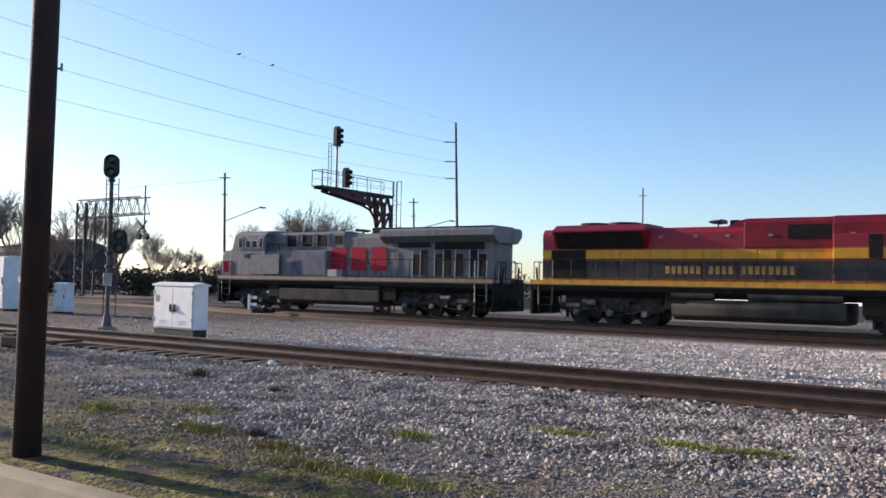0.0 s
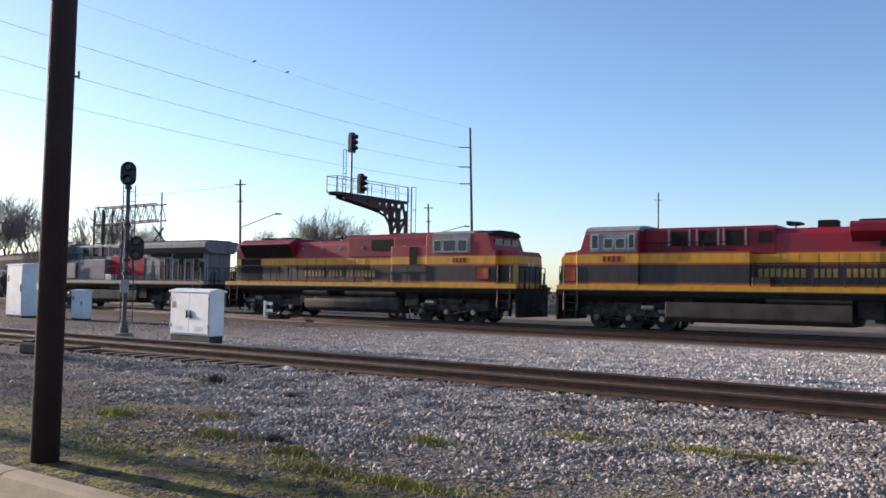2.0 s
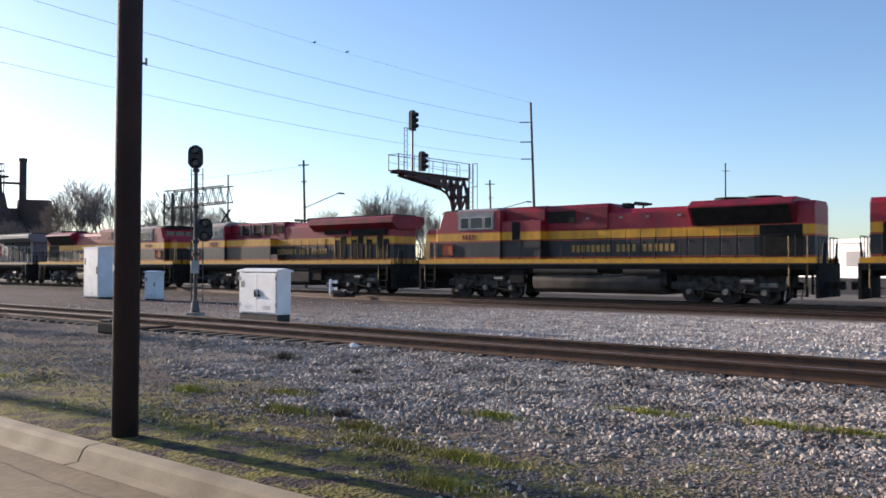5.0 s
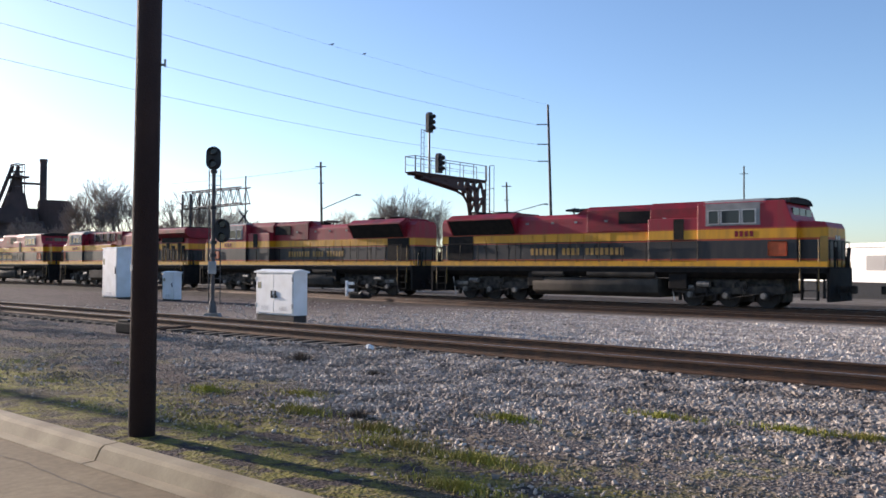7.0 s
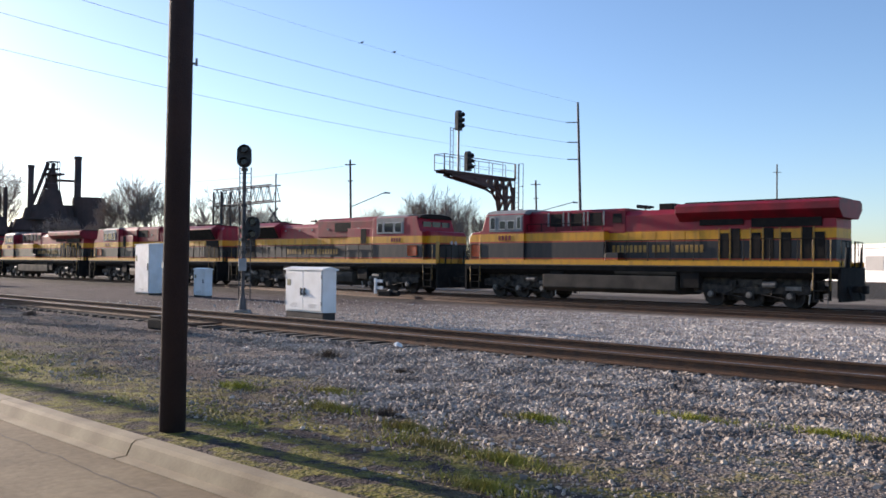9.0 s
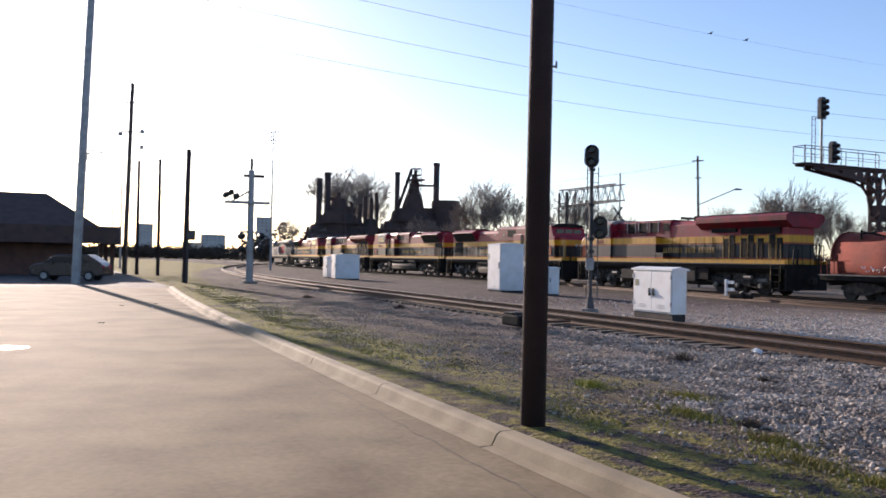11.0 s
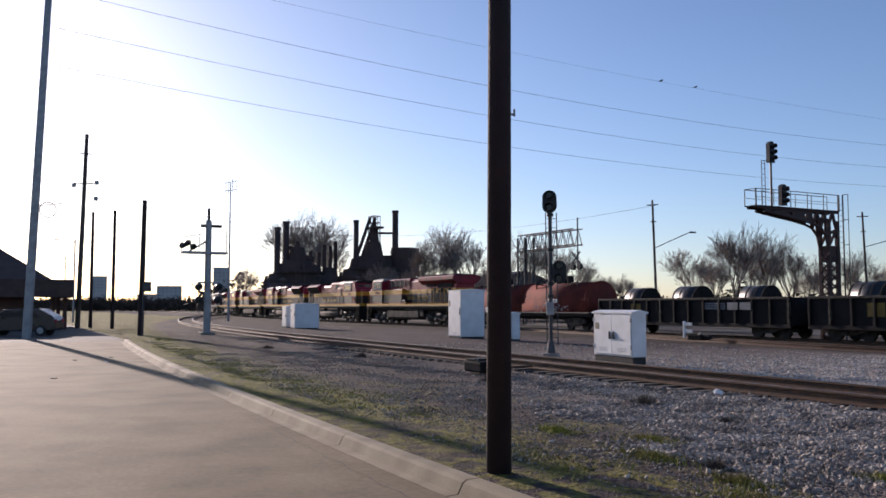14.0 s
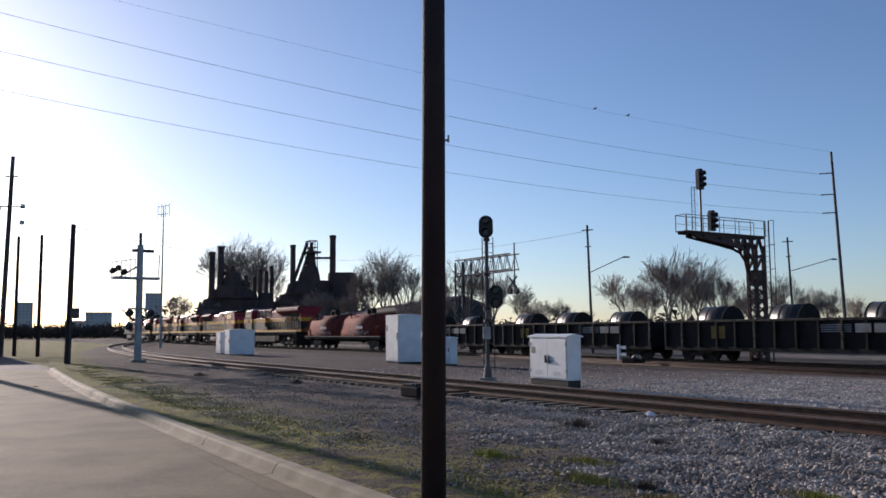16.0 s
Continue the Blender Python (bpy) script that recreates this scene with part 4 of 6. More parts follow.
def car_ends(t, half):
    for s in (-1, 1):
        x = s * half
        cb = B()
        box(cb, min(x - s * 0.3, x + s * 0.55), max(x - s * 0.3, x + s * 0.55), -0.12, 0.12, 0.72, 0.98, 0.03)
        box(cb, min(x + s * 0.42, x + s * 0.62), max(x + s * 0.42, x + s * 0.62), -0.17, 0.17, 0.68, 1.02, 0.05)
        part("coupler", cb, M_truck, t)
        part("brake_wheel", rod(B(), (x - s * 0.02, 0.7, 2.0), (x + s * 0.05, 0.7, 2.0), 0.28, n=14), M_truck, t)


def arch(y, z0, z1, n=14):
    r = z1 - z0
    return [(y * math.cos(math.pi * i / n), z0 + r * math.sin(math.pi * i / n) ** 0.8) for i in range(n + 1)]


def coil_car(m, half):
    t = thing("coil_car", "steel coil car with two faded red rounded hoods", "freight car", m, "freight cars")
    part("frame", prism(B(), [(-0.5, 0.75), (0.5, 0.75), (1.45, 1.0), (1.45, 1.25), (-1.45, 1.25), (-1.45, 1.0)], -half, half), M_dark, t, "black steel car frame")
    part("walkway", box(B(), -half, half, -1.55, 1.55, 1.22, 1.28), M_palesteel, t, "pale walkway")
    a = half - 0.55
    for k, (x0, x1) in enumerate(((-a, -0.12), (0.12, a))):
        prof = [(-1.36, 1.3)] + [(1.36 * math.cos(math.pi - math.pi * i / 16), 1.95 + 1.46 * math.sin(math.pi * i / 16) ** 0.85) for i in range(17)] + [(1.36, 1.3)]
        h = smooth(part("hood", prism(B(), prof, x0, x1), M_coilred, t, "faded red rounded steel hood with chalk marks"))
        for x in (x0 + 0.05, x1 - 0.05):
            rb = B()
            for i in range(16):
                p = [(1.38 * math.cos(math.pi * j / 16), 1.95 + 1.49 * math.sin(math.pi * j / 16) ** 0.85) for j in (i, i + 1)]
                rod(rb, (x, p[0][0], p[0][1]), (x, p[1][0], p[1][1]), 0.05, n=6)
            part("hood_rim", rb, M_coilred, h)
        xm = (x0 + x1) / 2
        bb = B()
        for d in (-0.42, 0.42):
            box(bb, xm + d - 0.07, xm + d + 0.07, -0.25, 0.25, 3.25, 3.86)
        box(bb, xm - 0.5, xm + 0.5, -0.25, 0.25, 3.80, 3.94)
        for d in (-2.6, 2.6):
            e = 1 if d > 0 else -1
            lh = rod(rod(B(), (xm + d, -0.95, 2.75), (xm + d, -0.95, 3.5), 0.05, n=6), (xm + d, -0.95, 3.42), (xm + d - e * 1.9, -0.8, 3.05), 0.04, n=6)
            rod(lh, (xm + d, -0.95, 3.3), (xm + d - e * 0.8, -0.9, 3.38), 0.05, n=6)
            part("lifting_hook", lh, M_dark, h, "black corner bracket on the hood")
        part("lifting_bracket", bb, M_dark, h, "dark lifting bracket on the crown")
        for s in (-1, 1):
            wb = B()
            ys = s * 1.372
            for i in range(3):
                box(wb, xm - 0.75, xm - 0.05, ys - 0.006, ys + 0.006, 1.98 + 0.1 * i, 2.04 + 0.1 * i)
            box(wb, xm + 0.05, xm + 0.35, ys - 0.006, ys + 0.006, 1.98, 2.24)
            box(wb, xm + 0.42, xm + 0.72, ys - 0.006, ys + 0.006, 1.98, 2.24)
            part("logo", wb, M_white, h, "white logo drawn as plain bars")
            gb = B()
            rs = random.Random(k * 3 + s)
            for i in range(34):
                gx, gz = xm - 2.2 + i * 0.125 + rs.uniform(-0.05, 0.05), rs.uniform(1.45, 1.75)
                rod(gb, (gx, ys, gz), (gx + rs.uniform(-0.12, 0.16), ys, gz + rs.uniform(-0.2, 0.2)), 0.024, n=4)
            tagged(part("chalk_marks", gb, M_white, h), "white chalk scrawl", "", "", "stuff")
    for s in (-1, 1):
        railing(t, -half + 0.1, -half + 0.9, s * 1.5, 1.25, 0.9, 2, M_coilred)
        railing(t, half - 0.9, half - 0.1, s * 1.5, 1.25, 0.9, 2, M_coilred)
    freight_truck(t, -half + 2.2)
    freight_truck(t, half - 2.2)
    car_ends(t, half)
    return t


def gondola(m, half, seed):
    t = thing("coil_gondola", "black ribbed steel gondola loaded with steel coils", "freight car", m, "freight cars")
    part("floor", box(B(), -half, half, -1.4, 1.4, 0.78, 0.95), M_gond, t)
    part("centre_sill", box(B(), -half, half, -0.3, 0.3, 0.6, 0.86), M_dark, t)
    for s in (-1, 1):
        w = part("side", box(B(), -half, half, s * 1.4 - 0.03, s * 1.4 + 0.03, 0.72, 2.08), M_gond, t, "black steel side sheet")
        # lighter steel than the sides, painting in the sun along the top edge
        part("top_chord", box(B(), -half, half, s * 1.43 - 0.09, s * 1.43 + 0.09, 2.05, 2.18, 0.02), M_truck, w, "top chord in lighter steel to suggest its sunlit edge")
        part("bottom_sill", box(B(), -half, half, s * 1.45 - 0.06, s * 1.45 + 0.06, 0.56, 0.76, 0.02), M_gond, w)
        n = 13
        for i in range(n + 1):
            x = -half + 0.1 + (2 * half - 0.2) * i / n
            part("rib", box(B(), x - 0.06, x + 0.06, s * 1.49 - 0.07, s * 1.49 + 0.07, 0.76, 2.05, 0.015), M_truck if i % 4 == 1 else M_gond, w)
        lg = B()
        u = -s
        for i in range(4):
            box(lg, min(u * 1.7, u * 3.4), max(u * 1.7, u * 3.4), s * 1.47 - 0.006, s * 1.47 + 0.006, 1.52 + 0.1 * i, 1.58 + 0.1 * i)
        for a in (3.65, 4.55):
            box(lg, min(u * a, u * (a + 0.75)), max(u * a, u * (a + 0.75)), s * 1.575 - 0.006, s * 1.575 + 0.006, 1.5, 1.9)
        part("logo", lg, M_dullwhite, t, "white logo drawn as plain bars")
        pn = B()
        box(pn, min(-u * 4.6, -u * 3.7), max(-u * 4.6, -u * 3.7), s * 1.44 - 0.012, s * 1.44 + 0.012, 1.2, 1.85)
        part("placard", pn, mat("faded_yellow_placard", (0.30, 0.18, 0.03), None, 3, 0.7), t, "faded yellow placard")
    for s in (-1, 1):
        part("end_wall", box(B(), s * half - 0.05, s * half + 0.05, -1.4, 1.4, 0.72, 2.14), M_gond, t)
    for x in (-5.2, -0.6, 4.5):
        c = B()
        rr = random.Random(seed + int(x)).uniform(0.78, 0.9)
        zc = 2.02
        r = rr
        rod(c, (x - 0.85, 0, zc), (x + 0.85, 0, zc), r, n=28)
        coil = smooth(part("steel_coil", c, M_coil, t, "dark banded steel coil"))
        bn = B()
        for d in (-0.84, -0.3, 0.3, 0.84):
            rod(bn, (x + d - 0.03, 0, zc), (x + d + 0.03, 0, zc), r + 0.012, n=28)
        part("coil_band", bn, M_dark, coil)
        cr = B()
        for d in (-0.7, 0.7):
            prism(cr, [(-1.2, 0.95), (1.2, 0.95), (1.2, 1.6), (0.6, 1.35), (-0.6, 1.35), (-1.2, 1.6)], x + d - 0.1, x + d + 0.1)
        part("cradle", cr, M_tie, t, "timber coil cradle")
    freight_truck(t, -half + 1.9)
    freight_truck(t, half - 1.9)
    car_ends(t, half)
    return t


# ---- lineside things ----
def cabinet(m, w, d, h, label, doors=2, plinth=0.24):
    t = thing("signal_cabinet", label, "cabinet", m, "white signal cabinets")
    part("plinth", box(B(), -w / 2 + 0.02, w / 2 - 0.02, -d / 2 + 0.02, d / 2 - 0.02, -0.05, plinth + 0.002), M_plinth, t, "dark concrete plinth")
    b = part("body", box(B(), -w / 2, w / 2, -d / 2, d / 2, plinth, h - 0.05, 0.012), M_white, t)
    part("roof", prism(B(), [(-d / 2 - 0.05, h - 0.06), (d / 2 + 0.05, h - 0.06), (d / 2 + 0.05, h - 0.02), (0, h + 0.04), (-d / 2 - 0.05, h - 0.02)], -w / 2 - 0.05, w / 2 + 0.05), M_white, t)
    dw = (w - 0.06) / doors
    for i in range(doors):
        x0 = -w / 2 + 0.03 + i * dw
        dr = part("door", box(B(), x0 + 0.008, x0 + dw - 0.008, -d / 2 - 0.028, -d / 2 - 0.002, plinth + 0.05, h - 0.1, 0.008), M_white, t)
        hx = x0 + (dw - 0.09 if i == 0 else 0.09)
        hb = B()
        box(hb, hx - 0.02, hx + 0.02, -d / 2 - 0.06, -d / 2 - 0.028, h * 0.48, h * 0.62)
        rod(hb, (hx, -d / 2 - 0.07, h * 0.55), (hx + 0.13, -d / 2 - 0.07, h * 0.50), 0.016, n=6)
        part("handle", hb, M_black, dr, "black lever handle")
        for z in (plinth + 0.2, h - 0.3):
            part("hinge", box(B(), (x0 if i == 0 else x0 + dw) - 0.02, (x0 if i == 0 else x0 + dw) + 0.02, -d / 2 - 0.04, -d / 2 - 0.02, z, z + 0.12), M_galv, dr)
        vb = B()
        for k in range(3):
            box(vb, x0 + dw * 0.3, x0 + dw * 0.7, -d / 2 - 0.036, -d / 2 - 0.028, plinth + 0.14 + 0.04 * k, plinth + 0.155 + 0.04 * k)
        part("louvre", vb, M_whitedirt, dr)
    part("notice", box(B(), -w / 2 + 0.12, -w / 2 + 0.3, -d / 2 - 0.034, -d / 2 - 0.028, h * 0.66, h * 0.78), mat("faded_notice", (0.30, 0.28, 0.16), None, 3, 0.7), t, "small faded notice plate")
    return t


def signal_head(parent, x, y, z, oval=True, lights=1):
    bm = B()
    if oval:
        n = 24
        prof = [(0.235 * math.cos(6.2832 * i / n), 0.235 * math.sin(6.2832 * i / n) + (0.14 if math.sin(6.2832 * i / n) > 0 else -0.14)) for i in range(n)]
        prism(bm, [(p[0] + x, p[1] + z) for p in prof], y - 0.03, y + 0.03, "y")
        box(bm, x - 0.14, x + 0.14, y + 0.03, y + 0.3, z - 0.25, z + 0.25, 0.03)
    else:
        prism(bm, [(y - 0.2, z - 0.55), (y + 0.2, z - 0.55), (y + 0.2, z + 0.45), (y + 0.1, z + 0.6), (y - 0.1, z + 0.6), (y - 0.2, z + 0.45)], x - 0.12, x + 0.12)
    h = part("signal_head", bm, M_black, parent, "black signal head with backplate")
    zs = [z + 0.2, z - 0.2] if oval else [z + 0.32, z, z - 0.32]
    face = Vector((0, -1, 0)) if oval else Vector((1, 0, 0))
    start = 0.0 if oval else 0.1
    for zz in zs:
        c = Vector((x, y, zz)) + face * start
        part("hood", rod(B(), c + face * 0.28 + Vector((0, 0, 0.02)), c + face * 0.02, 0.12, 0.12, 14, False), M_black, h)
        part("lens", rod(B(), c + face * 0.07, c + face * 0.05, 0.1, n=14), M_lamp, h)


def mast_signal(m):
    t = thing("signal_mast", "slim railway signal mast with two black oval heads", "railway signal", m)
    part("base", prism(B(), [(-0.3, -0.05), (0.3, -0.05), (0.2, 0.12), (-0.2, 0.12)], -0.3, 0.3, "y", 0.02), M_concrete, t)
    part("base_casting", rod(B(), (0, 0, 0.1), (0, 0, 0.5), 0.15, 0.09, 12), M_dkgalv, t)
    part("mast", rod(B(), (0, 0, 0.5), (0, 0, 4.9), 0.062, n=12), M_dkgalv, t)
    lad = B()
    for s in (-0.18, 0.18):
        rod(lad, (s, 0.42, 0.4), (s, 0.25, 4.7), 0.018, n=6)
    for k in range(14):
        z = 0.6 + 0.3 * k
        rod(lad, (-0.18, 0.41 - 0.04 * z / 1.2, z), (0.18, 0.41 - 0.04 * z / 1.2, z), 0.012, n=5)
    part("ladder", lad, M_dkgalv, t)
    signal_head(t, 0, -0.1, 5.02)
    signal_head(t, 0.30, -0.1, 2.72)
    part("bracket", box(B(), -0.05, 0.35, -0.05, 0.05, 2.66, 2.76), M_black, t)
    for z in (4.55, 3.4, 2.3, 1.9):
        part("collar", rod(B(), (0, 0, z), (0, 0, z + 0.1), 0.11, n=12), M_black, t)
    part("junction_box", box(B(), -0.12, 0.12, -0.22, -0.06, 1.35, 1.75, 0.02), M_galv, t)


def lattice(bm, a, b, w, r=0.035, n=8):
    """A square lattice beam between two points."""
    a, b = Vector(a), Vector(b)
    d = (b - a).normalized()
    u = d.cross(Vector((0, 0, 1)))
    u = Vector((1, 0, 0)) if u.length < 0.1 else u.normalized()
    v = u.cross(d)
    cs = [(u * i + v * j) * (w / 2) for i, j in ((-1, -1), (1, -1), (1, 1), (-1, 1))]
    for c in cs:
        rod(bm, a + c, b + c, r, n=6)
    for k in range(n):
        p, q = a.lerp(b, k / n), a.lerp(b, (k + 1) / n)
        for i in range(4):
            c0, c1 = cs[i], cs[(i + 1) % 4]
            rod(bm, p + (c0 if k % 2 else c1), q + (c1 if k % 2 else c0), r * 0.7, n=5)


def signal_gantry():
    """A cantilever over the main track: lattice post beyond it, arm towards the lot."""
    t = thing("signal_gantry", "rusty black cantilever signal gantry with railed walkway", "signal gantry", pose(-32.8, 41.2, -0.5))
    c = B()
    for sx in (-1, 1):
        for sy in (-1, 1):
            box(c, sx * 0.29 - 0.08, sx * 0.29 + 0.08, sy * 0.32 - 0.08, sy * 0.32 + 0.08, 0, 6.9)
    box(c, -0.31, 0.31, -0.34, 0.34, 4.6, 5.5)
    box(c, -0.31, 0.31, -0.34, 0.34, 0.0, 0.5)
    for i in range(9):
        z = 0.5 + 0.5 * i
        for q in (-0.42, 0.42):
            rod(c, (-0.29, q, z), (0.29, q, z + 0.5), 0.05, n=5)
            rod(c, (0.29, q, z), (-0.29, q, z + 0.5), 0.05, n=5)
            rod(c, (q * 0.75, -0.32, z), (q * 0.75, 0.32, z + 0.5), 0.05, n=5)
            rod(c, (q * 0.75, 0.32, z), (q * 0.75, -0.32, z + 0.5), 0.05, n=5)
    part("post", c, M_stack, t, "dark laced steel post")
    part("footing", box(B(), -0.7, 0.7, -0.7, 0.7, -0.1, 0.25, 0.03), M_concrete, t)
    a = B()
    low = [(-5.3, 7.22), (-4.0, 7.04), (-2.6, 6.86), (-1.6, 6.70), (-0.95, 6.48), (-0.55, 6.05), (-0.36, 5.3)]
    for q in (-0.28, 0.28):
        for (y0, z0), (y1, z1) in zip(low, low[1:]):
            rod(a, (q, y0, z0), (q, y1, z1), 0.08, n=6)
        rod(a, (q, -5.9, 7.36), (q, 0.4, 7.36), 0.07, n=6)
        # pierced web plates with a laced knee
        for (y0, z0), (y1, z1) in zip(low[:3], low[1:4]):
            for u0, u1, w0, w1 in ((0, 0.4, 0, 1), (0.6, 1.0, 0, 1), (0.4, 0.6, 0, 0.34), (0.4, 0.6, 0.66, 1)):
                ring = []
                for u, w in ((u0, w0), (u1, w0), (u1, w1), (u0, w1)):
                    zb = z0 + (z1 - z0) * u
                    ring.append((y0 + (y1 - y0) * u, zb + (7.36 - zb) * w))
                v = [a.verts.new((q + d, y, z)) for d in (-0.015, 0.015) for y, z in ring]
                for f in ((0, 1, 2, 3), (7, 6, 5, 4), (0, 4, 5, 1), (2, 6, 7, 3), (1, 5, 6, 2), (0, 3, 7, 4)):
                    a.faces.new([v[n_] for n_ in f])
        for (y0, z0), (y1, z1) in (((-1.6, 6.7), (-1.25, 7.36)), ((-1.25, 7.36), (-0.95, 6.5)), ((-0.95, 6.5), (-0.6, 7.36)), ((-0.6, 7.36), (-0.55, 6.1)), ((-0.55, 6.1), (0.0, 7.36)), ((-0.55, 6.1), (0.32, 6.4)), ((-0.38, 5.4), (0.32, 6.4)), ((0.32, 6.4), (0.0, 7.36)), ((-1.25, 7.0), (-0.15, 6.9))):
            rod(a, (q, y0, z0), (q, y1, z1), 0.09, n=5)
    for k in range(10):
        y0 = 0.3 - 0.62 * k
        rod(a, (-0.28, y0, 7.36), (0.28, y0, 7.36), 0.04, n=5)
    bmesh.ops.recalc_face_normals(a, faces=a.faces)
    part("arm", a, M_stack, t, "dark tapering steel arm with a laced knee")
    part("walkway", box(B(), -0.4, 0.4, -6.0, 0.5, 7.42, 7.47), M_stack, t, "grated walkway")
    for s in (-0.4, 0.4):
        rb = B()
        for k in range(6):
            y = -5.98 + 1.29 * k
            rod(rb, (s, y, 7.45), (s, y, 8.34), 0.02, n=6)
        for z, w in ((7.9, 0.012), (8.34, 0.022)):
            rod(rb, (s, -5.98, z), (s, 0.47, z), w, n=6)
        part("guard_rail", rb, M_dkgalv, t, "grey pipe guard rail")
    rb = B()
    for x in (-0.36, 0.36):
        rod(rb, (x, -6.0, 7.45), (x, -6.0, 8.34), 0.02, n=6)
    rod(rb, (-0.4, -6.0, 8.34), (0.4, -6.0, 8.34), 0.022, n=6)
    part("guard_rail", rb, M_dkgalv, t, "grey pipe guard rail")
    lad = B()
    for x in (0.28, 0.58):
        rod(lad, (x, 0.52, 0), (x, 0.52, 8.35), 0.04, n=6)
    for k in range(26):
        rod(lad, (0.28, 0.52, 0.3 + 0.3 * k), (0.58, 0.52, 0.3 + 0.3 * k), 0.014, n=5)
    for k in range(6):
        rod(lad, (0.25, 0.34, 0.9 + 1.2 * k), (0.28, 0.52, 0.9 + 1.2 * k), 0.02, n=5)
    rod(lad, (0.92, 0.52, 2.2), (0.92, 0.52, 8.35), 0.02, n=5)
    for k in range(5):
        rod(lad, (0.58, 0.52, 2.75 + 1.4 * k), (0.92, 0.52, 2.75 + 1.4 * k), 0.02, n=5)
    part("ladder", lad, M_dkgalv, t, "grey caged ladder")
    part("signal_post", rod(B(), (0, -4.4, 7.45), (0, -4.4, 10.42), 0.06, n=8), M_black, t, "dark signal post")
    signal_head(t, 0, -4.4, 10.42, False)
    signal_head(t, 0, -3.55, 8.15, False)
    lb = B()
    for d in (-0.7, -0.45):
        rod(lb, (0, -4.4 + d, 7.45), (0, -4.4 + d, 9.95), 0.02, n=5)
    for k in range(8):
        rod(lb, (0, -5.1, 7.7 + 0.3 * k), (0, -4.85, 7.7 + 0.3 * k), 0.014, n=5)
    rod(lb, (0, -5.1, 9.95), (0, -4.4, 9.95), 0.02, n=5)
    part("signal_ladder", lb, M_dkgalv, t)


def truss_signal():
    """The crossing cantilever beyond the main line."""
    t = thing("crossing_cantilever", "grey truss cantilever over a road with a hanging crossbuck", "crossing signal", pose(-72.0, 46.0, 0))
    p = B()
    for x in (0, 1.3):
        for y in (-0.5, 0.5):
            rod(p, (x, y, 0), (x, y, 8.4), 0.1, n=8)
    for k in range(7):
        rod(p, (0, -0.5, 1.0 * k + 0.3), (1.3, -0.5, 1.0 * k + 1.3), 0.04, n=5)
        rod(p, (0, -0.5, 1.0 * k + 1.3), (1.3, -0.5, 1.0 * k + 1.3), 0.04, n=5)
    part("post", p, M_dkgalv, t)
    b = B()
    for y in (-0.5, 0.5):
        rod(b, (0, y, 8.6), (9.2, y, 8.6), 0.07, n=6)
        rod(b, (0, y, 7.0), (9.2, y, 7.2), 0.07, n=6)
        for k in range(8):
            x = 1.15 * k
            rod(b, (x, y, 7.05), (x + 0.57, y, 8.6), 0.04, n=5)
            rod(b, (x + 0.57, y, 8.6), (x + 1.15, y, 7.08), 0.04, n=5)
    rod(b, (9.2, 0, 5.4), (9.2, 0, 9.6), 0.07, n=6)
    part("truss", b, M_dkgalv, t)
    cb = B()
    for s in (-1, 1):
        rod(cb, (9.2 - 0.6, -0.2, 6.0 - s * 0.5), (9.2 + 0.6, -0.2, 6.0 + s * 0.5), 0.1, n=4)
    part("crossbuck", cb, M_dkgalv, t, "weathered crossbuck boards")
    for x in (8.7, 9.7):
        part("flasher", rod(B(), (x, -0.3, 5.2), (x, 0.0, 5.2), 0.28, n=14), M_black, t, "black flashing light")


def crossing_signal():
    t = thing("crossing_signal", "silver crossing signal mast with short cantilever and flashers", "crossing signal", pose(-50.4, 10.7, 0))
    part("footing", box(B(), -0.4, 0.4, -0.4, 0.4, -0.05, 0.15, 0.03), M_concrete, t)
    part("mast", rod(B(), (0, 0, 0), (0, 0, 6.6), 0.21, 0.17, 14), M_galv, t, "silver round steel mast")
    part("finial", rod(B(), (0, 0, 6.6), (0, 0, 7.3), 0.08, n=8), M_woodold, t)
    part("cross_arm", box(B(), -0.06, 0.06, -0.45, 0.75, 6.2, 6.36), M_woodold, t)
    w = B()
    box(w, -0.3, 0.3, -1.5, 1.05, 4.65, 4.78)
    part("walkway", w, M_galv, t)
    r = B()
    for k in range(6):
        rod(r, (-0.3, -1.45 + 0.25 * k, 4.7), (-0.3, -1.45 + 0.25 * k, 5.6 + 0.05 * k), 0.022, n=5)
    rod(r, (-0.3, -1.45, 5.6), (-0.3, -0.2, 5.85), 0.022, n=5)
    rod(r, (0, -1.2, 4.7), (0, -0.1, 5.4), 0.05, n=6)
    part("guard_rail", r, M_galv, t)
    part("end_post", rod(B(), (0, 1.05, 4.7), (0, 1.05, 6.1), 0.03, n=5), M_galv, t)
    for y, z in ((-1.2, 5.25), (-0.9, 5.05), (-1.5, 5.1), (-0.55, 2.75), (0.6, 2.75), (-0.55, 2.0), (0.5, 2.0)):
        f = part("flasher", rod(B(), (0.05, y, z), (0.30, y, z), 0.17 if z > 3 else 0.21, n=16), M_black, t, "black flashing light with backboard")
        part("visor", rod(B(), (0.30, y, z), (0.55, y, z - 0.04), 0.11, 0.12, 12, False), M_black, f)
    part("light_bar", box(B(), 0.0, 0.08, -0.6, 0.65, 2.95, 3.05), M_galv, t)


